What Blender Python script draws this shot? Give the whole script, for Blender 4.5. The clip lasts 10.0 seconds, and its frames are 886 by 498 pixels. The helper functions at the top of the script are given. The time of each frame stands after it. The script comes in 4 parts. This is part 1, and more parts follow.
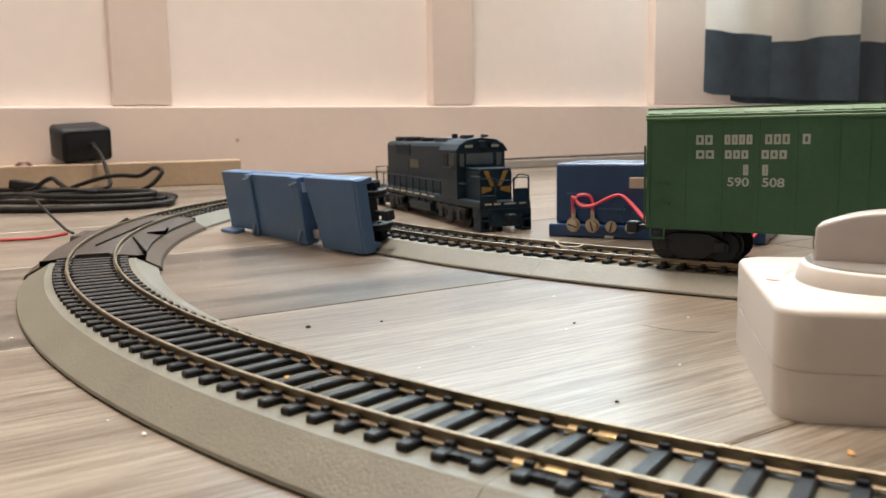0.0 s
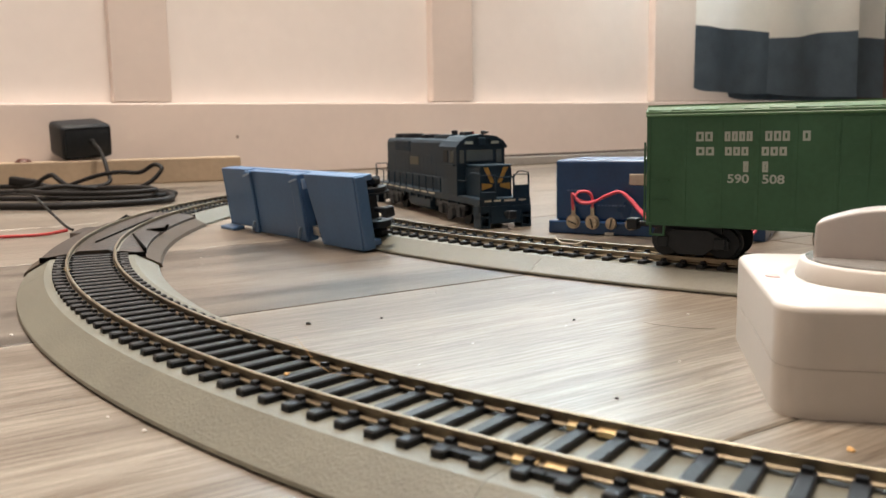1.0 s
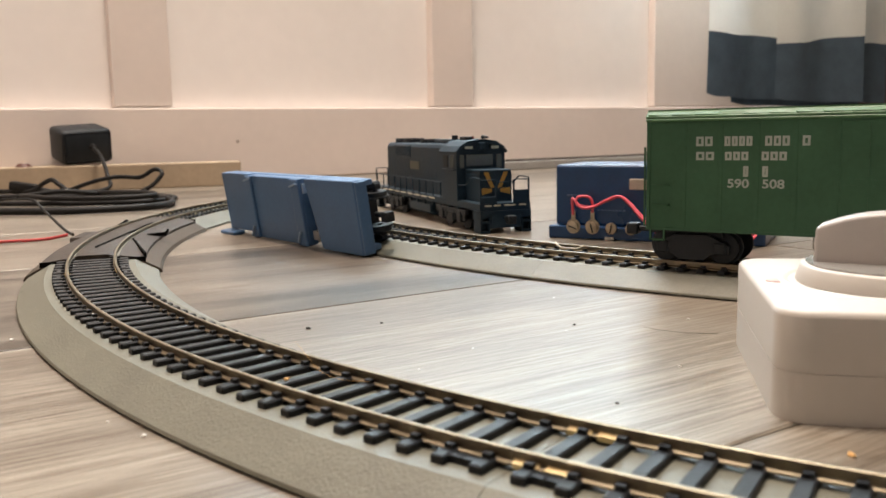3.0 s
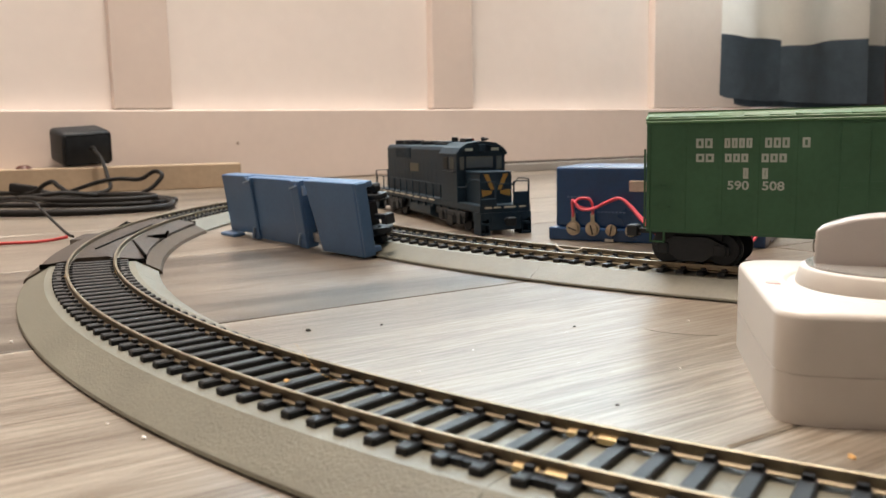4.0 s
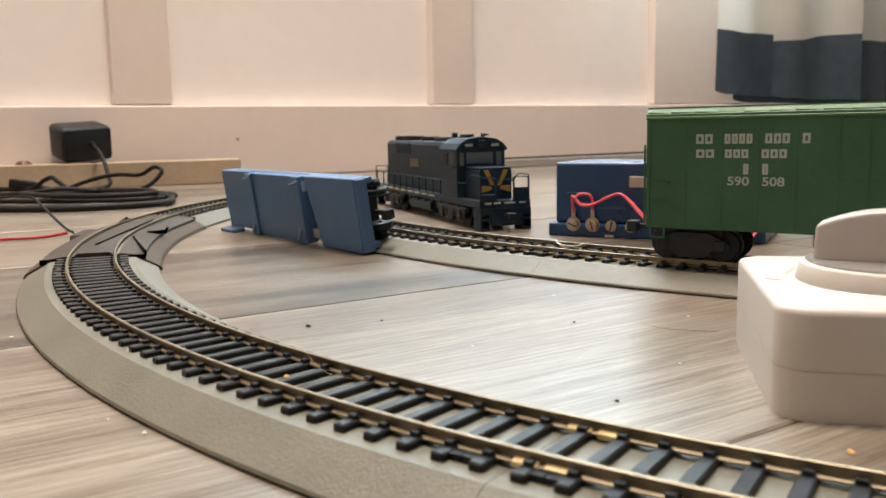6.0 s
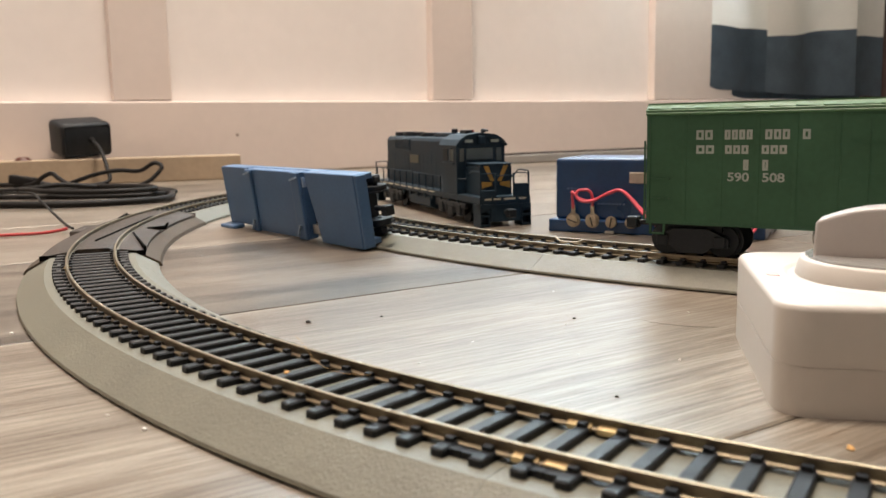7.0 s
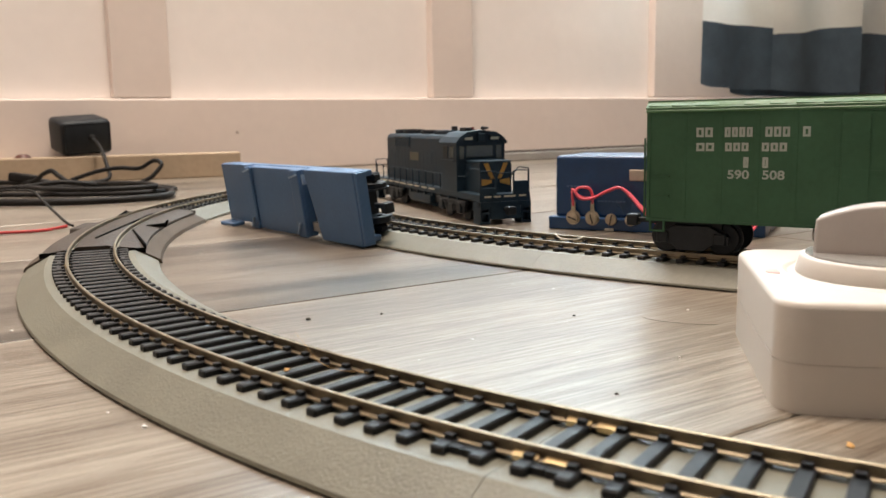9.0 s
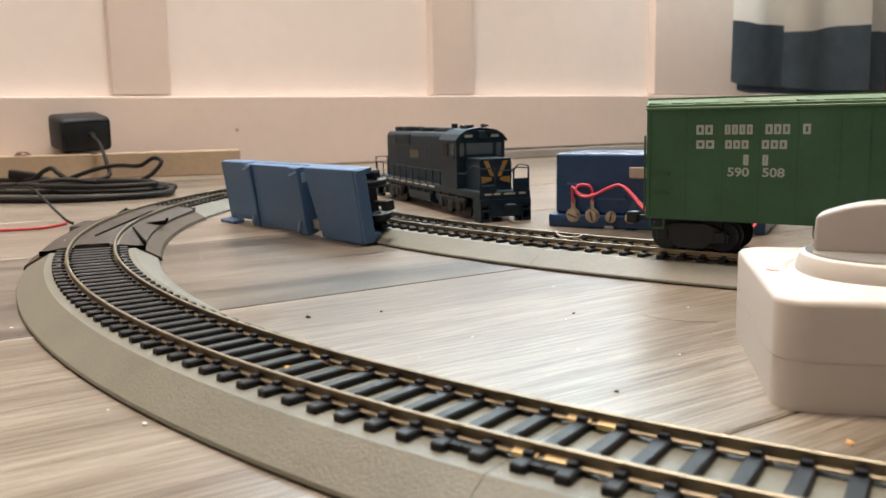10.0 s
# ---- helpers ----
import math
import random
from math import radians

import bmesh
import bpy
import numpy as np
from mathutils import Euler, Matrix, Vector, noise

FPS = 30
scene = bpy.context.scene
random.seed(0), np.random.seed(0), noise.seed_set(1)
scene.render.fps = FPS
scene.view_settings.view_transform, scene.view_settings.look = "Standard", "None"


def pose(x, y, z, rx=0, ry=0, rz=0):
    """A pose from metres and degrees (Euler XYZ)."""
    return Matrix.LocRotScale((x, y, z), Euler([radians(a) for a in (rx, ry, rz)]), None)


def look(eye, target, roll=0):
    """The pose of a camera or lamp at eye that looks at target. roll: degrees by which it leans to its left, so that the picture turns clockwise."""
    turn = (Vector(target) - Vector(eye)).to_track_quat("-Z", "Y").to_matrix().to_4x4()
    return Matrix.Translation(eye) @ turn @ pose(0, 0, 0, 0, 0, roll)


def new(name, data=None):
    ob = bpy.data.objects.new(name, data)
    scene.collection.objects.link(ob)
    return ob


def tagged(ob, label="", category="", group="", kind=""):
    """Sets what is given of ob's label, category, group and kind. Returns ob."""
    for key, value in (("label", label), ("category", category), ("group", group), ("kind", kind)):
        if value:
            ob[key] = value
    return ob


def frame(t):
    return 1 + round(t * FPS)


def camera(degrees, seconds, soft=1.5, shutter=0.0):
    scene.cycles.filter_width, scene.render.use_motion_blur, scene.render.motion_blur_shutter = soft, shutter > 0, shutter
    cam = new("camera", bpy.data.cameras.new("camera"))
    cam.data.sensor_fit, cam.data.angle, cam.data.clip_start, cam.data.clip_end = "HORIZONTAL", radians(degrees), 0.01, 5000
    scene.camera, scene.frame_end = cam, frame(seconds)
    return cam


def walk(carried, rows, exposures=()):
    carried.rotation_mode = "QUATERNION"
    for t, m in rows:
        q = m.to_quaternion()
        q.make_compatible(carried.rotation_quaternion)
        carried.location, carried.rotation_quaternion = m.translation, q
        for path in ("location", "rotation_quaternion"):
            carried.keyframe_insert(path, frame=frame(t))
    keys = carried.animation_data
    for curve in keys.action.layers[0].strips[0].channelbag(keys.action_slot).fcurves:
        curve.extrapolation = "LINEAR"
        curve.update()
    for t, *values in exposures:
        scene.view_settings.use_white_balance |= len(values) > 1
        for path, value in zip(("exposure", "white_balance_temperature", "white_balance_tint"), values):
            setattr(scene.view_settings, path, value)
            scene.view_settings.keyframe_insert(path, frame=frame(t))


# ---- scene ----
MM = 0.001

# ---- camera ----
cam = camera(54.94, 10.0, soft=1.5)
EYE = (0.0, 0.0, 0.05726)
TILT = [(0, 8.005), (0.5, 8.115), (1, 8.225), (1.5, 8.235), (2, 8.12), (2.5, 8.005), (3.25, 7.86), (4, 7.78), (4.5, 7.772),
        (5, 7.775), (5.5, 7.89), (6.25, 8.15), (7, 8.335), (7.5, 8.41), (8, 8.46), (8.5, 8.465), (9, 8.505), (9.5, 8.565), (10, 8.67)]


def eye_pose(tilt, roll=-1.108):
    a = radians(tilt)
    return look(EYE, (0, EYE[1] + math.cos(a), EYE[2] - math.sin(a)), roll)


walk(cam, [(t, eye_pose(a)) for t, a in TILT])
cam.data.dof.use_dof, cam.data.dof.focus_distance, cam.data.dof.aperture_fstop = True, 0.285, 36

# ---- light ----
world = bpy.data.worlds.new("world")
scene.world = world
world.use_nodes = True
sky = world.node_tree.nodes.new("ShaderNodeTexSky")
sky.sky_type, sky.sun_disc = "NISHITA", False
sky.sun_elevation, sky.sun_rotation = radians(35), radians(60)
world.node_tree.links.new(sky.outputs[0], world.node_tree.nodes["Background"].inputs[0])
world.node_tree.nodes["Background"].inputs[1].default_value = 0.1


def area(name, w, h, power, color, eye, target):
    lamp = bpy.data.lights.new(name, "AREA")
    lamp.shape, lamp.size, lamp.size_y, lamp.energy, lamp.color = "RECTANGLE", w, h, power, color
    ob = new(name, lamp)
    ob.matrix_world = look(eye, target)
    return ob


# ---- wall frame: s runs along the wall, d out of it into the room ----
WALL_O = Vector((-0.334, 1.042, 0))
WALL_A = math.atan2(0.241, 0.379)
WALL_U = Vector((math.cos(WALL_A), math.sin(WALL_A), 0))
WALL_N = Vector((math.sin(WALL_A), -math.cos(WALL_A), 0))


def on_wall(s, d, z=0.0):
    return WALL_O + WALL_U * s + WALL_N * d + Vector((0, 0, z))


area("window_daylight", 1.04, 1.5, 45, (0.74, 0.91, 1.0), on_wall(0.66, -0.05, 1.21), on_wall(0.66, 1.0, 0.75))
area("ceiling_lamp_light", 0.5, 0.5, 83, (1.0, 0.845, 0.715), (-0.06, 0.48, 2.34), (-0.06, 0.48, 0))

# ---- materials ----


def shader(name, color, rough=0.5, metal=0.0, vary=0.12, scale=60.0, bump=0.0, bump_scale=400.0, spec=0.5, trans=0.0, second=None, sub=0.0):
    """A principled surface with mottling at two scales and fine relief, in object-space metres."""
    m = bpy.data.materials.new(name)
    m.use_nodes = True
    n, l = m.node_tree.nodes, m.node_tree.links
    b = n["Principled BSDF"]
    b.inputs["Roughness"].default_value, b.inputs["Metallic"].default_value = rough, metal
    b.inputs["Specular IOR Level"].default_value = spec
    b.inputs["Transmission Weight"].default_value = trans
    geo = n.new("ShaderNodeNewGeometry")
    big, fine = n.new("ShaderNodeTexNoise"), n.new("ShaderNodeTexNoise")
    big.inputs["Scale"].default_value, fine.inputs["Scale"].default_value = scale, scale * 9
    big.inputs["Detail"].default_value, fine.inputs["Detail"].default_value = 4, 3
    l.new(geo.outputs["Position"], big.inputs["Vector"]), l.new(geo.outputs["Position"], fine.inputs["Vector"])
    mix = n.new("ShaderNodeMath")
    mix.operation = "ADD"
    half = n.new("ShaderNodeMath")
    half.operation, half.inputs[1].default_value = "MULTIPLY", 0.5
    l.new(fine.outputs[0], half.inputs[0])
    l.new(big.outputs[0], mix.inputs[0]), l.new(half.outputs[0], mix.inputs[1])
    ramp = n.new("ShaderNodeValToRGB")
    ramp.color_ramp.elements[0].position, ramp.color_ramp.elements[1].position = 0.5, 1.0
    lo = second or [c * (1 - vary) for c in color]
    hi = color if second else [min(1, c * (1 + vary)) for c in color]
    ramp.color_ramp.elements[0].color, ramp.color_ramp.elements[1].color = (*lo, 1), (*hi, 1)
    l.new(mix.outputs[0], ramp.inputs[0]), l.new(ramp.outputs[0], b.inputs["Base Color"])
    rr = n.new("ShaderNodeMapRange")
    rr.inputs["To Min"].default_value, rr.inputs["To Max"].default_value = max(0.02, rough - 0.08), min(1, rough + 0.08)
    l.new(big.outputs[0], rr.inputs[0]), l.new(rr.outputs[0], b.inputs["Roughness"])
    if bump:
        grain, bm = n.new("ShaderNodeTexNoise"), n.new("ShaderNodeBump")
        grain.inputs["Scale"].default_value, grain.inputs["Detail"].default_value = bump_scale, 3
        l.new(geo.outputs["Position"], grain.inputs["Vector"])
        bm.inputs["Strength"].default_value, bm.inputs["Distance"].default_value = bump, 0.0006
        l.new(grain.outputs[0], bm.inputs["Height"]), l.new(bm.outputs[0], b.inputs["Normal"])
    return m


M_WALL = shader("wall_paint", (0.86, 0.808, 0.778), 0.45, vary=0.03, scale=6, bump=0.05, bump_scale=150)
M_SCUFF = shader("chipped_paint", (0.36, 0.29, 0.25), 0.7, vary=0.2, scale=400)
M_TRIM = shader("pinkish_trim_paint", (0.72, 0.635, 0.585), 0.5, vary=0.04, scale=8, bump=0.05, bump_scale=150)
# tone for the unseen walls, chosen for how much light they bounce back
M_WALL_BOUNCE = shader("bounce_tone_wall_paint", (0.52, 0.445, 0.40), 0.7, vary=0.05, scale=6)
M_CEIL = shader("ceiling_paint", (0.8, 0.8, 0.78), 0.9, vary=0.03, scale=4)
M_ROADBED = shader("grey_green_plastic", (0.128, 0.124, 0.094), 0.5, vary=0.14, scale=70, bump=0.30, bump_scale=1700)
M_ROADBED_DARK = shader("brown_grey_plastic", (0.044, 0.034, 0.027), 0.55, vary=0.6, scale=110, bump=1.0, bump_scale=520, spec=0.28)
M_SKIRT = shader("mid_brown_grey_plastic", (0.080, 0.063, 0.048), 0.7, vary=0.2, scale=70, bump=0.4, bump_scale=1500, spec=0.15)
M_TIE = shader("black_tie_plastic", (0.012, 0.014, 0.017), 0.48, vary=0.25, scale=260, bump=0.12, bump_scale=1800, spec=0.26)
M_RAIL = shader("tarnished_rail_metal", (0.225, 0.190, 0.135), 0.44, 1.0, vary=0.25, scale=220)
M_JOINER = shader("brass_rail_joiner", (0.66, 0.53, 0.30), 0.35, 1.0, vary=0.15, scale=300)
M_GREEN = shader("green_plastic", (0.047, 0.113, 0.066), 0.6, vary=0.12, scale=60, bump=0.06, bump_scale=900, spec=0.16)
# the body's green made lighter and glossier: light on the roof put into colour
M_ROOF_LIT = shader("lit_glossy_green_plastic", (0.068, 0.160, 0.074), 0.46, vary=0.2, scale=160, bump=0.25, bump_scale=420, spec=0.3)
M_BLACK = shader("black_plastic", (0.013, 0.0165, 0.021), 0.55, vary=0.25, scale=120, bump=0.1, bump_scale=900, spec=0.3)
M_MATT = shader("matt_black_plastic", (0.005, 0.005, 0.005), 0.9, vary=0.3, scale=200, spec=0.03)
M_BLUE = shader("blue_plastic", (0.062, 0.14, 0.28), 0.42, vary=0.12, scale=60, bump=0.08, bump_scale=900)
M_NAVY = shader("navy_plastic", (0.006, 0.040, 0.125), 0.3, vary=0.2, scale=60, bump=0.08, bump_scale=900)
M_LOCO = shader("dark_blue_black_plastic", (0.015, 0.032, 0.050), 0.46, vary=0.25, scale=120, bump=0.1, bump_scale=900, spec=0.2)
M_WHITE = shader("white_plastic", (0.50, 0.47, 0.432), 0.45, vary=0.03, scale=40, bump=0.04, bump_scale=900, spec=0.35)
M_PANE = shader("window_glass", (0.95, 0.97, 0.97), 0.02, vary=0.0, trans=1.0)
M_PINE = shader("raw_pine", (0.385, 0.30, 0.21), 0.6, vary=0.15, scale=20, bump=0.2, bump_scale=500)


def floor_material(name, tone, depth):
    m = bpy.data.materials.new(name)
    m.use_nodes = True
    n, l = m.node_tree.nodes, m.node_tree.links
    b = n["Principled BSDF"]
    tc = n.new("ShaderNodeTexCoord")
    info = n.new("ShaderNodeObjectInfo")
    shift = n.new("ShaderNodeVectorMath")
    shift.operation = "MULTIPLY_ADD"
    l.new(info.outputs["Random"], shift.inputs[0])
    shift.inputs[1].default_value = (7, 13, 5)
    l.new(tc.outputs["Object"], shift.inputs[2])

    def layer(sx, sy, detail, dist=0.0):
        mp, t = n.new("ShaderNodeMapping"), n.new("ShaderNodeTexNoise")
        mp.inputs["Scale"].default_value = (sx, sy, 1)
        t.inputs["Scale"].default_value, t.inputs["Detail"].default_value, t.inputs["Distortion"].default_value = 1, detail, dist
        l.new(shift.outputs[0], mp.inputs[0]), l.new(mp.outputs[0], t.inputs[0])
        return t.outputs[0]

    cloud, streak, fine = layer(3.2, 30, 8, 1.6), layer(14, 760, 8, 0.6), layer(55, 2300, 6, 0.3)

    def tint(value, lo, hi, dark, light):
        r = n.new("ShaderNodeValToRGB")
        r.color_ramp.elements[0].position, r.color_ramp.elements[1].position = lo, hi
        r.color_ramp.elements[0].color, r.color_ramp.elements[1].color = (*dark, 1), (*light, 1)
        l.new(value, r.inputs[0])
        return r

    r1 = tint(cloud, 0.37, 0.60, [c * tone * depth for c in (0.146, 0.124, 0.099)], [c * tone for c in (0.302, 0.268, 0.222)])
    r2 = tint(streak, 0.36, 0.56, (0.66, 0.62, 0.58), (1, 1, 1))
    r3 = tint(fine, 0.42, 0.55, (0.58, 0.54, 0.50), (1, 1, 1))
    x1, x2 = n.new("ShaderNodeMix"), n.new("ShaderNodeMix")
    for x in (x1, x2):
        x.data_type, x.blend_type, x.inputs[0].default_value = "RGBA", "MULTIPLY", 1
    l.new(r1.outputs[0], x1.inputs[6]), l.new(r2.outputs[0], x1.inputs[7])
    l.new(x1.outputs[2], x2.inputs[6]), l.new(r3.outputs[0], x2.inputs[7])
    l.new(x2.outputs[2], b.inputs["Base Color"])
    b.inputs["Roughness"].default_value = 0.30
    bm = n.new("ShaderNodeBump")
    bm.inputs["Strength"].default_value, bm.inputs["Distance"].default_value = 0.25, 0.0004
    l.new(fine, bm.inputs["Height"]), l.new(bm.outputs[0], b.inputs["Normal"])
    return m


M_FLOOR = floor_material("greyed_oak_laminate", 0.97, 1.35)
M_FLOOR_DARK = floor_material("greyed_oak_laminate_dark_board", 0.76, 0.62)

# ---- mesh helpers ----


def thing(name, label, category, group="", kind="", at=None):
    ob = tagged(new(name), label, category, group, kind)
    if at is not None:
        ob.matrix_world = at
    return ob


def part(name, bm, material, parent=None, label="", smooth=None):
    me = bpy.data.meshes.new(name)
    bm.normal_update()
    bm.to_mesh(me)
    bm.free()
    me.materials.append(material)
    if smooth:
        me.shade_smooth()
        me.set_sharp_from_angle(angle=radians(smooth))
    ob = new(name, me)
    if parent is not None:
        ob.parent = parent
    if label:
        ob["label"] = label
    return ob


def add_box(bm, x0, x1, y0, y1, z0, z1, bevel=0.0, seg=2, m=None):
    r = bmesh.ops.create_cube(bm, size=1)
    vs = r["verts"]
    for v in vs:
        v.co = Vector(((x0 + x1) / 2 + v.co.x * (x1 - x0), (y0 + y1) / 2 + v.co.y * (y1 - y0), (z0 + z1) / 2 + v.co.z * (z1 - z0)))
    if bevel:
        es = list({e for v in vs for e in v.link_edges})
        r = bmesh.ops.bevel(bm, geom=es, offset=bevel, segments=seg, affect="EDGES", profile=0.5)
        vs = list({v for f in r["faces"] for v in f.verts} | {v for v in vs if v.is_valid})
    if m is not None:
        bmesh.ops.transform(bm, matrix=m, verts=vs)
    return vs


def box(*a, bevel=0.0, seg=2, m=None):
    bm = bmesh.new()
    add_box(bm, *a, bevel=bevel, seg=seg, m=m)
    return bm


def add_cyl(bm, r, depth, m, seg=20, r2=None, bevel=0.0):
    res = bmesh.ops.create_cone(bm, cap_ends=True, segments=seg, radius1=r, radius2=r if r2 is None else r2, depth=depth)
    vs = res["verts"]
    if bevel:
        es = [e for e in {e for v in vs for e in v.link_edges} if any(len(f.verts) > 4 for f in e.link_faces)]
        k = bmesh.ops.bevel(bm, geom=es, offset=bevel, segments=2, affect="EDGES", profile=0.5)
        vs = list({v for f in k["faces"] for v in f.verts} | {v for v in vs if v.is_valid})
    bmesh.ops.transform(bm, matrix=m, verts=vs)
    return vs


def cyl(r, depth, m, seg=20, r2=None, bevel=0.0):
    bm = bmesh.new()
    add_cyl(bm, r, depth, m, seg, r2, bevel)
    return bm


def prism(outline, y0, y1, bevel=0.0):
    """An outline in x, z pulled from y0 to y1."""
    bm = bmesh.new()
    a = [bm.verts.new((x, y0, z)) for x, z in outline]
    f = bm.faces.new(a)
    r = bmesh.ops.extrude_face_region(bm, geom=[f])
    bmesh.ops.translate(bm, vec=(0, y1 - y0, 0), verts=[v for v in r["geom"] if isinstance(v, bmesh.types.BMVert)])
    bmesh.ops.recalc_face_normals(bm, faces=bm.faces)
    if bevel:
        bmesh.ops.bevel(bm, geom=list(bm.edges), offset=bevel, segments=2, affect="EDGES", profile=0.5)
    return bm


def tube(points, radius, seg=8, smooth_steps=6):
    """A cable along a smooth line through the points."""
    pts = [Vector(p) for p in points]
    line = []
    for i in range(len(pts) - 1):
        p0, p1, p2, p3 = pts[max(i - 1, 0)], pts[i], pts[i + 1], pts[min(i + 2, len(pts) - 1)]
        for k in range(smooth_steps):
            t = k / smooth_steps
            line.append(0.5 * (2 * p1 + (p2 - p0) * t + (2 * p0 - 5 * p1 + 4 * p2 - p3) * t * t + (3 * p1 - p0 - 3 * p2 + p3) * t ** 3))
    line.append(pts[-1])
    bm = bmesh.new()
    rings = []
    for i, p in enumerate(line):
        t = (line[min(i + 1, len(line) - 1)] - line[max(i - 1, 0)]).normalized()
        side = t.cross(Vector((0, 0, 1)))
        if side.length < 1e-3:
            side = t.cross(Vector((0, 1, 0)))
        side.normalize()
        up = side.cross(t)
        rings.append([bm.verts.new(p + (side * math.cos(a) + up * math.sin(a)) * radius) for a in [2 * math.pi * k / seg for k in range(seg)]])
    for a, b in zip(rings, rings[1:]):
        for k in range(seg):
            bm.faces.new((a[k], a[(k + 1) % seg], b[(k + 1) % seg], b[k]))
    bm.faces.new(rings[0][::-1]), bm.faces.new(rings[-1])
    bmesh.ops.recalc_face_normals(bm, faces=bm.faces)
    return bm


def heading(x, y, z, dx, dy):
    """Stands at x, y, z with its own x axis along dx, dy."""
    return Matrix.Translation((x, y, z)) @ Matrix.Rotation(math.atan2(dy, dx), 4, "Z")


# ---- setting: room ----


WALL_M = Matrix.Translation(WALL_O) @ Matrix.Rotation(WALL_A, 4, "Z")   # local x along the wall, local -y into the room
BASE_H = 0.0905


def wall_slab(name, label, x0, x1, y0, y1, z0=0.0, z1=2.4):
    ob = part(name, box(x0, x1, y0, y1, z0, z1, m=WALL_M), M_WALL_BOUNCE)
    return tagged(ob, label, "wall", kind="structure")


# far wall in four pieces round a window opening that the curtain covers
W0, W1, WZ0, WZ1 = 0.12, 1.20, 0.44, 1.98
ROOM_X0, ROOM_X1, ROOM_D = -1.9, 2.6, 4.0


def build_room():
    bm = bmesh.new()
    add_box(bm, ROOM_X0, W0, 0.004, 0.104, 0, 2.4), add_box(bm, W1, ROOM_X1, 0.004, 0.104, 0, 2.4)
    add_box(bm, W0, W1, 0.004, 0.104, 0, WZ0), add_box(bm, W0, W1, 0.004, 0.104, WZ1, 2.4)
    bmesh.ops.transform(bm, matrix=WALL_M, verts=bm.verts)
    north = tagged(part("wall_north", bm, M_WALL), "pinkish white painted wall with flat battens", "wall", kind="structure")
    # unseen walls added to close the room and set the bounced fill
    wall_slab("wall_west", "plain unseen side wall, tone set to steer bounced light", ROOM_X0 - 0.1, ROOM_X0, -ROOM_D, 0.1)
    wall_slab("wall_east", "plain unseen side wall, tone set to steer bounced light", ROOM_X1, ROOM_X1 + 0.1, -ROOM_D, 0.1)
    wall_slab("wall_south", "plain unseen wall behind the layout, tone set to steer bounced light", ROOM_X0 - 0.1, ROOM_X1 + 0.1, -ROOM_D - 0.1, -ROOM_D)
    c = part("ceiling", box(ROOM_X0 - 0.1, ROOM_X1 + 0.1, -ROOM_D - 0.1, 0.1, 2.4, 2.5, m=WALL_M), M_CEIL)
    tagged(c, "white painted ceiling", "ceiling", kind="structure")
    for x, w in ((-0.4965, 0.067), (-0.0585, 0.067), (0.3765, 0.070), (0.8200, 0.26)):
        top = 2.4 if x + w < W0 - 0.05 else WZ0 - 0.06
        part("batten", box(x, x + w, -0.012, 0.0035, BASE_H + 0.0012, top, bevel=0.0016, m=WALL_M), M_TRIM, north)
    win = tagged(new("window_1"), "white framed window over the panelled wall", "window", kind="structure")
    for nm, a in (("window_sill", (W0 - 0.05, W1 + 0.05, -0.018, 0.1, WZ0 - 0.03, WZ0)), ("window_frame", (W0, W0 + 0.035, 0.055, 0.085, WZ0, WZ1)),
                  ("window_frame", (W1 - 0.035, W1, 0.055, 0.085, WZ0, WZ1)), ("window_frame", (W0 + 0.035, W1 - 0.035, 0.055, 0.085, WZ1 - 0.035, WZ1)),
                  ("window_frame", (W0 + 0.035, W1 - 0.035, 0.055, 0.085, WZ0, WZ0 + 0.035))):
        part(nm, box(*a, bevel=0.001, m=WALL_M), M_WALL, win)
    pane = part("pane", box(W0 + 0.035, W1 - 0.035, 0.068, 0.072, WZ0 + 0.035, WZ1 - 0.035, m=WALL_M), M_PANE, win)
    pane.visible_shadow = False
    bb = part("baseboard", box(ROOM_X0, ROOM_X1, -0.016, 0.0035, 0.0, BASE_H, bevel=0.0020, m=WALL_M), M_TRIM)
    tagged(bb, "wide painted baseboard along the panelled wall", "baseboard", kind="structure")
    part("scuff", cyl(0.0022, 0.0008, WALL_M @ Matrix.Translation((0.0848, -0.0163, 0.0490)) @ Matrix.Rotation(radians(90), 4, "X"), 9, r2=0.0012), M_SCUFF, bb)


build_room()

# floor boards: rows across the view, each board an object on one sheet
FLOOR_A = WALL_A
FLOOR_M = Matrix.Rotation(FLOOR_A, 4, "Z")


def build_floor():
    slab = part("floor", box(ROOM_X0 - 0.1, ROOM_X1 + 0.1, -ROOM_D - 0.1, 0.1, -0.05, -0.003, m=WALL_M), M_FLOOR)
    tagged(slab, "greyed oak laminate floor boards with dark grain", "floor", kind="structure")
    W, L = 0.1585, 1.2
    shapes = {}
    rnd = random.Random(4)
    for r in range(-19, 7):
        y0 = FLOOR_Y0 + r * W
        off = FLOOR_OFF.get(r, rnd.uniform(0, L))
        for c in range(-4, 4):
            if off + c * L > 2.85 or off + c * L + L < -1.6:
                continue
            # boards are cut off under the side walls
            lo, hi = max(0.0, -1.70 - off - c * L), min(L, 2.95 - off - c * L)
            key = (1 if r % 3 == 1 else 0, round(lo, 4), round(hi, 4))
            me = shapes.get(key)
            if me is None:
                ob = part("floor_board", box(lo, hi - 0.0008, 0, W - 0.0008, -0.0029, 0, bevel=0.0004, seg=1), M_FLOOR_DARK if key[0] else M_FLOOR, slab)
                shapes[key] = ob.data
            else:
                ob = new("floor_board", me)
                ob.parent = slab
            ob.matrix_world = FLOOR_M @ Matrix.Translation((off + c * L, y0, 0))


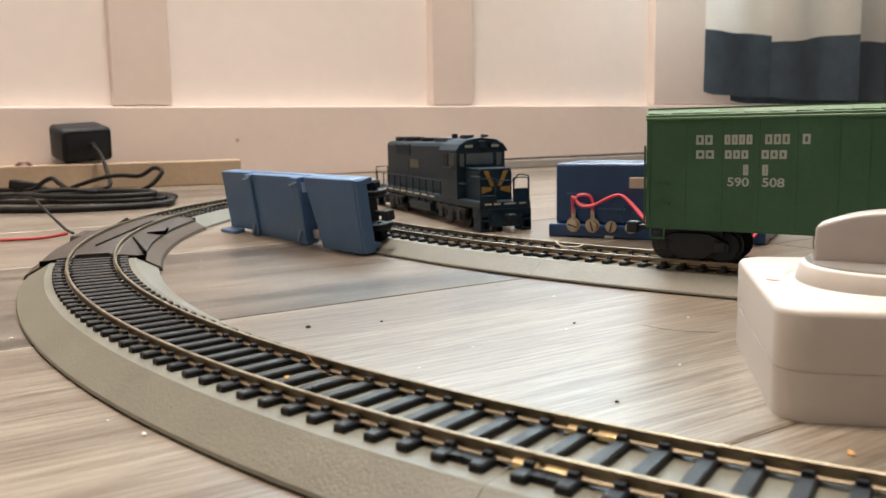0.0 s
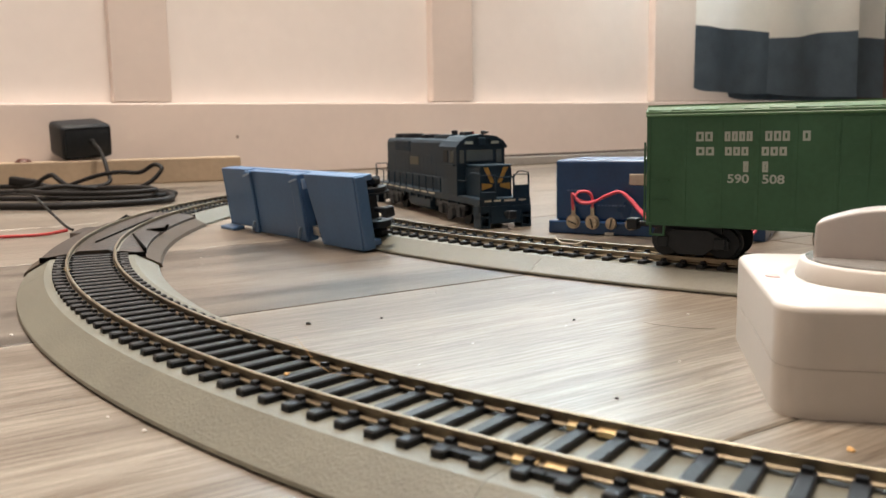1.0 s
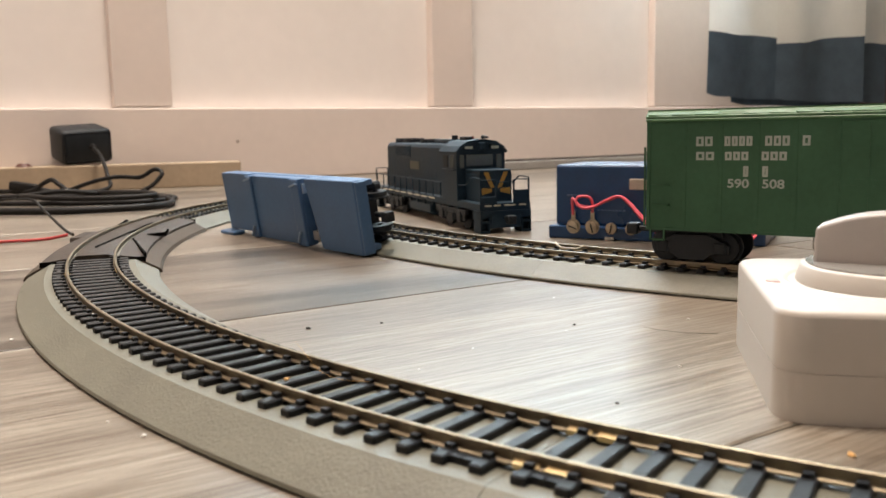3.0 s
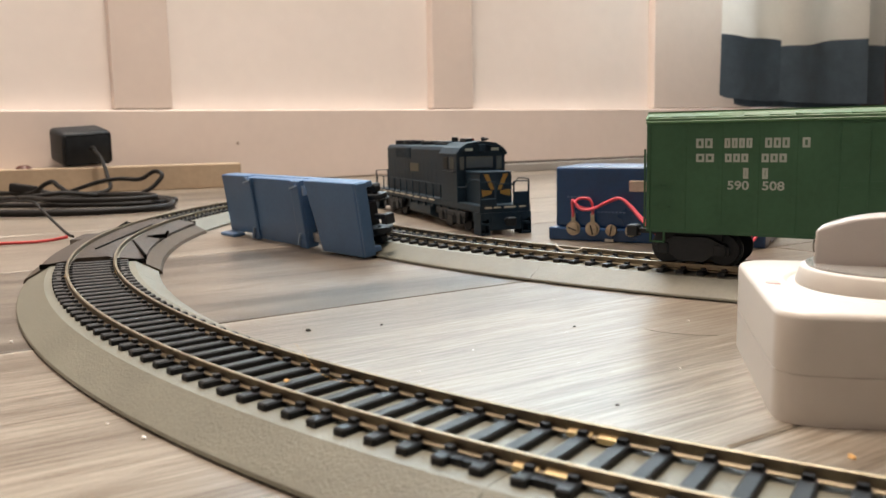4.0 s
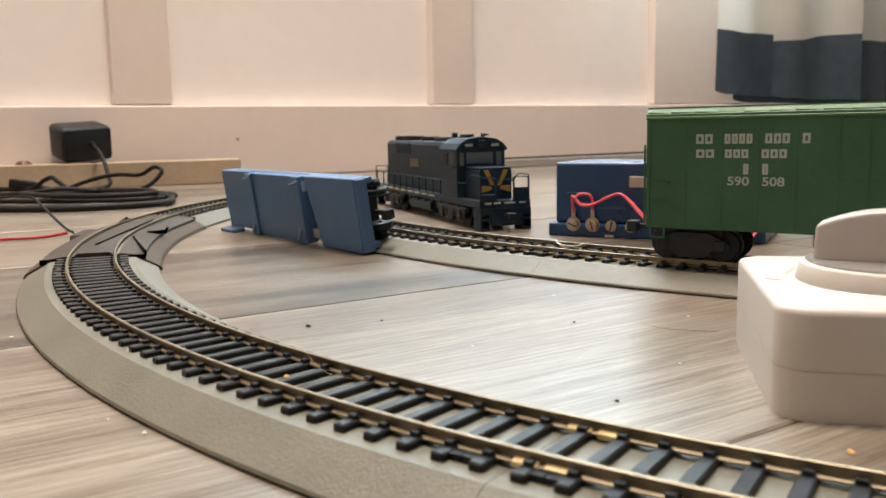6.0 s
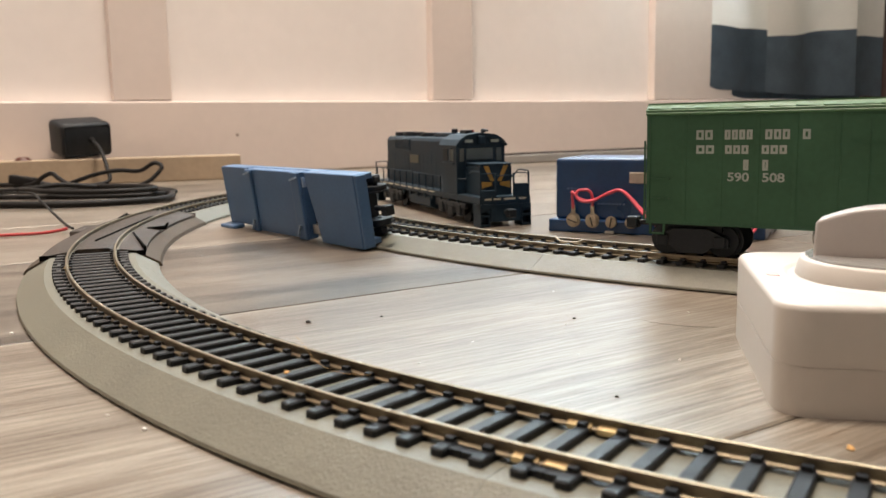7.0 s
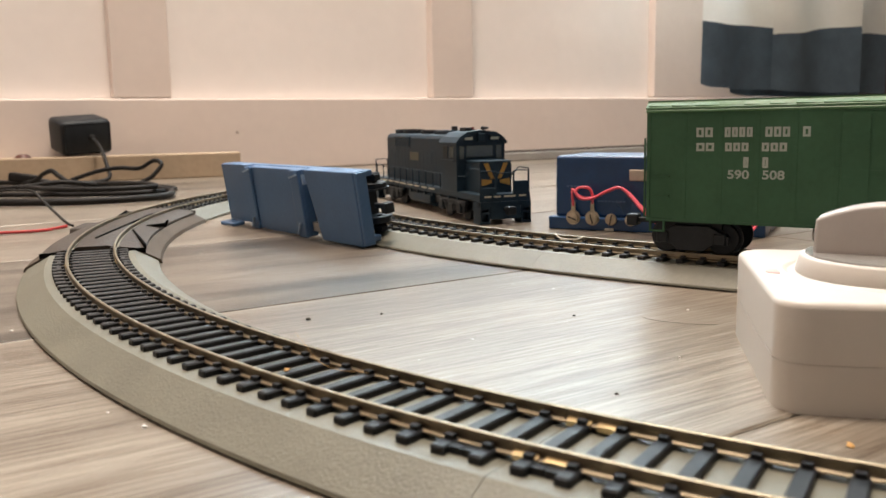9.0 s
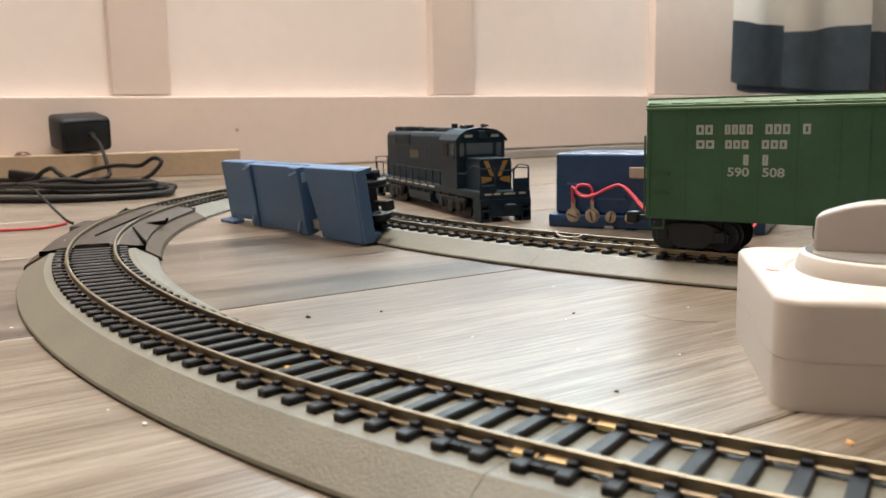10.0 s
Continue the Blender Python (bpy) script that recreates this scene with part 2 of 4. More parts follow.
FLOOR_Y0, FLOOR_OFF = 0.0975, {0: 0.35, -1: 0.5, 1: 0.25}
build_floor()

# ---- track ----
GAUGE, RAIL_TOP, TIE_TOP, TIE_STEP = 0.01725, 0.0096, 0.0077, 0.007
BED = [(-0.0232, 0.0), (-0.0232, 0.0005), (-0.0255, 0.0006), (-0.0252, 0.0013), (-0.0169, 0.0060), (-0.0164, 0.0063), (0.0164, 0.0063), (0.0169, 0.0060), (0.0252, 0.0013), (0.0255, 0.0006), (0.0232, 0.0005), (0.0232, 0.0)]
RAIL = [(-0.0011, 0.0), (-0.0011, 0.0004), (-0.0003, 0.0007), (-0.0003, 0.0017), (-0.00045, 0.0018), (-0.00045, 0.0024), (-0.0003, 0.0025),
        (0.0003, 0.0025), (0.00045, 0.0024), (0.00045, 0.0018), (0.0003, 0.0017), (0.0003, 0.0007), (0.0011, 0.0004), (0.0011, 0.0)]


def arc_point(c, r, a):
    return Vector((c[0] + r * math.cos(a), c[1] + r * math.sin(a), 0))


def sweep(c, radius, a0, a1, profile, z, steps):
    bm = bmesh.new()
    rings = []
    for i in range(steps + 1):
        a = a0 + (a1 - a0) * i / steps
        rings.append([bm.verts.new(arc_point(c, radius + x, a) + Vector((0, 0, z + h))) for x, h in profile])
    n = len(profile)
    for p, q in zip(rings, rings[1:]):
        for k in range(n):
            bm.faces.new((p[k], p[(k + 1) % n], q[(k + 1) % n], q[k]))
    bm.faces.new(rings[0][::-1]), bm.faces.new(rings[-1])
    bmesh.ops.recalc_face_normals(bm, faces=bm.faces)
    return bm


TIE_MESH = {}
TIE_HALF = 0.0137


def tie_mesh(kind):
    """kind 0: a plain tie; 1, 2: a tie with a bridge to its neighbour at the end of a section."""
    if kind not in TIE_MESH:
        bm = bmesh.new()
        add_box(bm, -TIE_HALF, TIE_HALF, -0.00135, 0.00135, 0.0058, TIE_TOP, bevel=0.0003, seg=1)
        for s in (-1, 1):
            for o in (-1, 1):
                x = s * GAUGE / 2 + o * 0.0013
                add_box(bm, x - 0.0006, x + 0.0006, -0.0008, 0.0008, TIE_TOP - 0.0002, TIE_TOP + 0.0008)
            if kind:
                d = 0.0035 if kind == 1 else -0.0035
                add_box(bm, s * 0.0112 - 0.0009, s * 0.0112 + 0.0009, min(d, 0), max(d, 0), 0.0058, TIE_TOP - 0.0002)
        ob = part("tie", bm, M_TIE)
        TIE_MESH[kind] = ob.data
        bpy.data.objects.remove(ob)
    return TIE_MESH[kind]


def track_section(c, radius, d0, d1, label, skip=None, joiners=True):
    a0, a1 = radians(d0 + 0.008), radians(d1 - 0.008)
    tr = thing("track_section", label, "toy track", "curved track sections")
    part("roadbed", sweep(c, radius, a0, a1, BED, 0.0, 30), M_ROADBED, tr, smooth=16)
    for s in (-1, 1):
        r = radius + s * GAUGE / 2
        part("rail", sweep(c, r, a0, a1, RAIL, RAIL_TOP - 0.0025, 36), M_RAIL, tr, smooth=50)
        for a, b in ((0.006, 0.0105), (0.0005, 0.0048)) if joiners else ():
            part("rail_joiner", sweep(c, r, a0 + a / r, a0 + b / r, JOINER, RAIL_TOP - 0.0027, 3), M_JOINER, tr, "brass rail joiner")
    n = round(radius * (a1 - a0) / TIE_STEP)
    for i in range(n):
        a = a0 + (i + 0.5) * (a1 - a0) / n
        if skip and skip[0] < math.degrees(a) < skip[1]:
            continue
        t = new("tie", tie_mesh({0: 1, 1: 2, n - 2: 1, n - 1: 2}.get(i, 0)))
        t.parent = tr
        t.matrix_world = Matrix.Translation(arc_point(c, radius, a)) @ Matrix.Rotation(a, 4, "Z")
    return tr


JOINER = [(-0.0014, 0.0), (-0.0014, 0.0009), (-0.0007, 0.0011), (-0.0006, 0.0013), (0.0006, 0.0013), (0.0007, 0.0011), (0.0014, 0.0009), (0.0014, 0.0)]
C1, C2, R18 = (0.28775, 0.49736), (0.35965, 0.67696), 0.4572
GREY = "curved toy track with black ties on grey plastic roadbed"
for d0, d1 in ((233.4, 263.4), (203.4, 233.4), (149.4, 173.4)):
    track_section(C1, R18, d0, d1, GREY)
for d0 in (197.4, 227.4):
    track_section(C2, R18, d0, d0 + 30, GREY, joiners=False)


def rerailer():
    """A curved section with a brown crossing plate: a wide skirted cover, sunk flangeways and a wire socket."""
    tr = track_section(C1, R18, 173.4, 203.4, "curved rerailer track with dark brown plastic crossing plate", (178.2, 198.9))
    a0, a1 = radians(178.2), radians(198.9)
    skirt = [(-0.0270, 0.0), (-0.0262, 0.0017), (-0.0172, 0.0067), (0.0172, 0.0067), (0.0262, 0.0017), (0.0270, 0.0)]
    part("skirt", sweep(C1, R18, a0, a1, skirt, 0.0, 26), M_SKIRT, tr, "mid grey-brown plastic skirt", smooth=30)
    plate = [(-0.0205, 0.0050), (-0.0205, 0.0063), (-0.0160, 0.0074), (-0.0100, 0.0082), (-0.0100, 0.0068), (-0.0076, 0.0068),
             (-0.0076, 0.0082), (-0.0058, 0.0090), (0.0058, 0.0090), (0.0076, 0.0082), (0.0076, 0.0068), (0.0100, 0.0068), (0.0100, 0.0082),
             (0.0160, 0.0074), (0.0205, 0.0063), (0.0205, 0.0050)]
    part("crossing_plate", sweep(C1, R18, a0, a1, plate, 0.0, 26), M_ROADBED_DARK, tr, "dark brown plastic plate", smooth=30)
    for d in (178.2, 198.9):
        a = radians(d)
        part("plate_edge", box(-0.0205, 0.0205, -0.0004, 0.0004, 0.0052, 0.0072, m=Matrix.Translation(arc_point(C1, R18, a)) @ Matrix.Rotation(a, 4, "Z")), M_MATT, tr)
    # slanting guide ribs that lead stray wheels to the rails
    # their matt black stands in for the shade inside a slot
    for r0, d0, r1, d1, z1 in ((0.4582, 195.6, 0.4512, 182.6, 0.0096), (0.4468, 191.0, 0.4368, 198.4, 0.0084), (0.4700, 183.0, 0.4770, 178.6, 0.0084)):
        p, q = arc_point(C1, r0, radians(d0)), arc_point(C1, r1, radians(d1))
        bm = box(0, (q - p).length, -0.00045, 0.00045, 0.0058, z1, bevel=0.00015, seg=1)
        bmesh.ops.transform(bm, matrix=heading(p.x, p.y, 0, q.x - p.x, q.y - p.y), verts=bm.verts)
        part("slot_shade_rib", bm, M_MATT, tr)
    # black spade lug on the inner side
    p = arc_point(C1, 0.4375, radians(188.4))
    bm = prism([(-0.006, 0.0070), (0.0035, 0.0066), (0.0050, 0.0098), (0.0040, 0.0102), (0.0028, 0.0086), (-0.006, 0.0080)], -0.0015, 0.0015, 0.0002)
    bmesh.ops.transform(bm, matrix=Matrix.Translation(p) @ Matrix.Rotation(radians(12), 4, "Z"), verts=bm.verts)
    part("spade_lug", bm, M_MATT, tr)
    # socket on the outer side where the feeder wires plug in
    p = arc_point(C1, 0.4805, radians(184.4))
    bm = prism([(-0.014, 0.0), (-0.012, 0.0050), (0.011, 0.0054), (0.014, 0.0)], -0.003, 0.0070, 0.0006)
    bmesh.ops.transform(bm, matrix=Matrix.Translation(p) @ Matrix.Rotation(radians(184.4 - 90), 4, "Z"), verts=bm.verts)
    part("wire_socket", bm, M_ROADBED_DARK, tr)


rerailer()

# ---- rolling stock ----
M_LETTER = shader("faded_white_print", (0.35, 0.395, 0.355), 0.6, vary=0.1, scale=400)
M_STEEL = shader("dull_steel", (0.55, 0.54, 0.52), 0.35, 1.0, vary=0.15, scale=300)
M_BRASS = shader("aged_brass", (0.44, 0.375, 0.29), 0.36, 1.0, vary=0.25, scale=300)
M_YELLOW = shader("yellow_print", (0.42, 0.24, 0.05), 0.5, vary=0.15, scale=300)
M_CREAM = shader("cream_print", (0.50, 0.46, 0.36), 0.5, vary=0.2, scale=300)
M_RED = shader("red_insulation", (0.62, 0.085, 0.125), 0.4, vary=0.12, scale=200)
M_CABLE = shader("black_rubber_cable", (0.010, 0.0095, 0.0095), 0.6, vary=0.2, scale=150, spec=0.25)
M_CLIP = shader("pale_blue_plastic", (0.30, 0.42, 0.58), 0.45, vary=0.1, scale=200)
M_DULLRED = shader("dull_red_plastic", (0.20, 0.035, 0.03), 0.5, vary=0.1, scale=300)
M_WIRE_RED = shader("dark_red_insulation", (0.42, 0.028, 0.03), 0.45, vary=0.12, scale=200)
M_EMBLEM = shader("faded_gold_print", (0.085, 0.080, 0.055), 0.5, vary=0.3, scale=400)
M_GLASS = shader("smoked_cab_glass", (0.10, 0.12, 0.12), 0.12, vary=0.1, scale=100, spec=0.7)


def on(x, y, z):
    return Matrix.Translation((x, y, z))


RX90 = Matrix.Rotation(radians(90), 4, "X")
RY90 = Matrix.Rotation(radians(90), 4, "Y")


def wheel_bm(r, t=0.0028):
    """A tread with a flange, axis along y."""
    bm = bmesh.new()
    add_cyl(bm, r, t, RX90, 20, bevel=0.0003)
    add_cyl(bm, r + 0.0009, 0.0008, on(0, t / 2, 0) @ RX90, 20)
    add_cyl(bm, 0.0012, t + 0.002, RX90, 10)
    return bm


def freight_truck(parent, x, y, z_axle, name="truck", base=0.020, r=0.0054, material=None):
    """A two-axle truck: two side frames with journals and springs, a bolster, four wheels."""
    mat = material or M_BLACK
    bm = bmesh.new()
    for s in (-1, 1):
        yy = y + s * 0.0125
        o = [(-base / 2 - 0.003, 0.0012), (-base / 2 - 0.003, -0.0018), (-base / 2 + 0.003, -0.0022), (-0.0045, -0.0042), (0.0045, -0.0042),
             (base / 2 - 0.003, -0.0022), (base / 2 + 0.003, -0.0018), (base / 2 + 0.003, 0.0012), (0.006, 0.0046), (-0.006, 0.0046)]
        f = prism(o, yy - 0.0011, yy + 0.0011, 0.0003)
        bmesh.ops.translate(f, vec=(x, 0, z_axle), verts=f.verts)
        me = bpy.data.meshes.new("tmp")
        f.to_mesh(me), f.free()
        bm.from_mesh(me)
        bpy.data.meshes.remove(me)
        for k in (-1, 1):
            add_box(bm, x + k * base / 2 - 0.0021, x + k * base / 2 + 0.0021, yy - 0.0019, yy + 0.0019, z_axle - 0.0019, z_axle + 0.0022, bevel=0.0004, seg=1)
            add_cyl(bm, 0.0011, 0.0045, on(x + k * 0.0023, yy, z_axle - 0.0008), 8)
    add_box(bm, x - 0.0035, x + 0.0035, y - 0.0125, y + 0.0125, z_axle - 0.001, z_axle + 0.0045, bevel=0.0004, seg=1)
    tr = part(name, bm, mat, parent)
    for k in (-1, 1):
        for s in (-1, 1):
            w = part("wheel", wheel_bm(r), M_BLACK, tr, smooth=40)
            w.matrix_basis = on(x + k * base / 2, y + s * 0.0082, z_axle) @ Matrix.Rotation(math.pi if s > 0 else 0, 4, "Z")
    return tr


def coupler(parent, x, y, z, way):
    bm = bmesh.new()
    add_box(bm, min(x, x + way * 0.006), max(x, x + way * 0.006), y - 0.0012, y + 0.0012, z - 0.0009, z + 0.0009, bevel=0.0002, seg=1)
    add_box(bm, min(x + way * 0.0055, x + way * 0.0098), max(x + way * 0.0055, x + way * 0.0098), y - 0.0028, y + 0.0018, z - 0.0021, z + 0.0021, bevel=0.0006)
    add_box(bm, min(x + way * 0.0075, x + way * 0.0105), max(x + way * 0.0075, x + way * 0.0105), y + 0.0018, y + 0.003, z - 0.0018, z + 0.0018, bevel=0.0004)
    part("coupler", bm, M_BLACK, parent)


def letters(name, text, size, parent, m, material):
    cu = bpy.data.curves.new(name, "FONT")
    cu.body, cu.size, cu.extrude, cu.offset = text, size, 0.00004, 0.00009
    tmp = new("text_source", cu)
    bpy.context.view_layer.update()
    me = bpy.data.meshes.new_from_object(tmp.evaluated_get(bpy.context.evaluated_depsgraph_get()))
    bpy.data.objects.remove(tmp)
    me.materials.append(material)
    xs = [v.co.x for v in me.vertices]
    ob = new(name, me)
    ob.parent = parent
    ob.matrix_basis = m
    return ob, max(xs) - min(xs), min(xs)


def boxcar():
    L, W, Z0, Z1 = 0.140, 0.034, 0.0213, 0.0601
    car = thing("boxcar", "green toy boxcar with faded white print, on the roadbed track", "toy boxcar", at=heading(0.0721, 0.3000, 0, 46.5, -31))
    part("body", box(0, L, 0, W, Z0, Z1, bevel=0.0004), M_GREEN, car)
    for s in (0.0133, 0.0255, 0.0373, 0.0490, 0.0614, 0.0786, 0.0910, 0.1027, 0.1145, 0.1267):   # rivet strips
        part("rivet_strip", box(s - 0.0007, s + 0.0007, -0.00012, 0.0002, Z0 + 0.001, Z1 - 0.0006, bevel=0.00008, seg=1), M_GREEN, car)
        part("roof_clip", box(s - 0.0008, s + 0.0012, -0.0006, 0.0, Z1 - 0.0019, Z1 - 0.0015), M_GREEN, car)
    part("side_sill", box(0.0012, L, -0.0003, 0.001, Z0, Z0 + 0.0009), M_GREEN, car)
    part("corner_post", box(0.0, 0.0012, -0.0003, 0.001, Z0, Z1), M_GREEN, car)
    for z in np.linspace(Z0 + 0.004, Z1 - 0.004, 11):   # ribbed end
        part("end_rib", box(-0.0005, 0.0, 0.002, W - 0.002, z, z + 0.0013), M_GREEN, car)
    bm = bmesh.new()
    for y in (0.0006, 0.0056):   # end ladder
        add_box(bm, -0.0013, -0.0007, y, y + 0.0005, Z0 + 0.001, Z1 - 0.010)
    for z in np.linspace(Z0 + 0.003, Z1 - 0.012, 6):
        add_box(bm, -0.0013, -0.0008, 0.0006, 0.006, z, z + 0.0004)
    part("end_ladder", bm, M_GREEN, car)
    # roof: sloped eave with stamped wedges, and low ridge
    o = [(-0.0006, Z1 - 0.0002), (-0.0006, Z1 + 0.0004), (0.0017, Z1 + 0.0023), (0.0017, Z1 + 0.0028), (0.017, Z1 + 0.0029), (W - 0.0017, Z1 + 0.0028),
         (W - 0.0017, Z1 + 0.0023), (W + 0.0006, Z1 + 0.0004), (W + 0.0006, Z1 - 0.0002)]
    bm = prism([(y, z) for y, z in o], -0.0004, L + 0.0004)
    bmesh.ops.transform(bm, matrix=Matrix(((0, 1, 0, 0), (1, 0, 0, 0), (0, 0, 1, 0), (0, 0, 0, 1))), verts=bm.verts)
    bmesh.ops.recalc_face_normals(bm, faces=bm.faces)
    dents = random.Random(8)
    for i in range(17):
        x = 0.0045 + i * 0.00805
        tilt = Matrix.Translation((x, 0.00045, Z1 + 0.0014)) @ Matrix.Rotation(radians(dents.uniform(33, 47)), 4, "X") @ Matrix.Rotation(radians(dents.uniform(0.5, 3)), 4, "Y")
        add_box(bm, -0.0041, 0.0040, -0.0010, 0.0009, -0.0004, 0.00010, bevel=0.00025, seg=2, m=tilt)
    part("roof", bm, M_ROOF_LIT, car, "shiny green roof edge, colour lightened for the light on it")
    part("eave_lip", box(-0.0003, L + 0.0003, -0.0009, -0.0002, Z1 - 0.0013, Z1 - 0.0004, bevel=0.0002, seg=1), M_ROOF_LIT, car)
    # side door with panel lines
    bm = box(0.0625, 0.0775, -0.00025, 0.0002, Z0 + 0.0015, Z1 - 0.002, bevel=0.0002, seg=1)
    for z in (0.029, 0.0375, 0.0395, 0.049):
        add_box(bm, 0.0632, 0.0768, -0.00055, -0.0002, z, z + 0.0005)
    add_box(bm, 0.0695, 0.0705, -0.00055, -0.0002, Z0 + 0.002, Z1 - 0.003)
    part("sliding_door", bm, M_GREEN, car)
    for z in (0.0368, 0.0300):
        bm = box(0.0018, 0.0083, -0.0009, -0.0005, z, z + 0.0004)
        for x in (0.0018, 0.0079):
            add_box(bm, x, x + 0.0004, -0.0009, 0.0, z, z + 0.0004)
        part("grab_iron", bm, M_GREEN, car)
    for x0 in (0.0012, L - 0.0068):
        bm = box(x0, x0 + 0.0007, -0.0002, 0.0006, Z0 - 0.0038, Z0 + 0.0005)
        add_box(bm, x0 + 0.0049, x0 + 0.0056, -0.0002, 0.0006, Z0 - 0.0038, Z0 + 0.0005)
        add_box(bm, x0, x0 + 0.0056, -0.0002, 0.0006, Z0 - 0.0038, Z0 - 0.0031)
        part("stirrup_step", bm, M_GREEN, car)
    bm = box(0.003, L - 0.003, 0.004, W - 0.004, Z0 - 0.0004, Z0 + 0.0002)
    for x in (0.0150, 0.1208):   # bolster pads over the trucks
        add_box(bm, x - 0.010, x + 0.010, 0.006, W - 0.006, Z0 - 0.0030, Z0 - 0.0004)
    add_box(bm, 0.02, 0.12, 0.0145, 0.0195, Z0 - 0.0014, Z0 - 0.0004)
    add_box(bm, -0.0020, 0.004, 0.0118, 0.0142, Z0 - 0.0025, Z0 - 0.0007)
    part("underframe", bm, M_BLACK, car)
    bm = cyl(0.0026, 0.012, on(0.060, 0.0085, Z0 - 0.0028) @ RY90, 14, bevel=0.0005)
    part("brake_cylinder", bm, M_STEEL, car)
    for x in (0.0150, 0.1208):
        freight_truck(car, x, 0.017, 0.0151)
    coupler(car, -0.0016, 0.013, 0.0200, -1), coupler(car, L, 0.017, 0.0188, 1)
    # print: brand words as plain blocks, the number in figures
    rows = [(0.0504, 0.0536, ((17.27, 23.24, 2), (26.72, 36.15, 4), (39.67, 47.70, 3), (51.06, 53.88, 1))),
            (0.0457, 0.0485, ((17.36, 23.80, 2), (26.96, 34.97, 3), (38.70, 46.96, 3))),
            (0.0403, 0.0438, ((32.99, 35.15, 1), (39.06, 41.33, 1)))]
    for z0, z1, groups in rows:
        for a, b, n in groups:
            w = (b - a) / n * MM
            for k in range(n):
                x = a * MM + k * w
                e, t = x + w - 0.0005, 0.00078
                bm = box(x, x + t, -0.00027, -0.0001, z0, z1)
                add_box(bm, e - t, e, -0.00027, -0.0001, z0, z1)
                add_box(bm, x + t, e - t, -0.00027, -0.0001, z1 - t, z1), add_box(bm, x + t, e - t, -0.00027, -0.0001, z0, z0 + t)
                part("print_block", bm, M_LETTER, car)
    for text, a, b in (("590", 27.98, 34.97), ("508", 39.14, 46.10)):
        ob, wide, left = letters("number_print", text, 0.0040, car, Matrix(), M_LETTER)
        k = (b - a) * MM / wide
        ob.matrix_basis = Matrix.Translation((a * MM - left * k, -0.00028, 0.0367)) @ RX90 @ Matrix.Diagonal((k, 1, 1, 1))


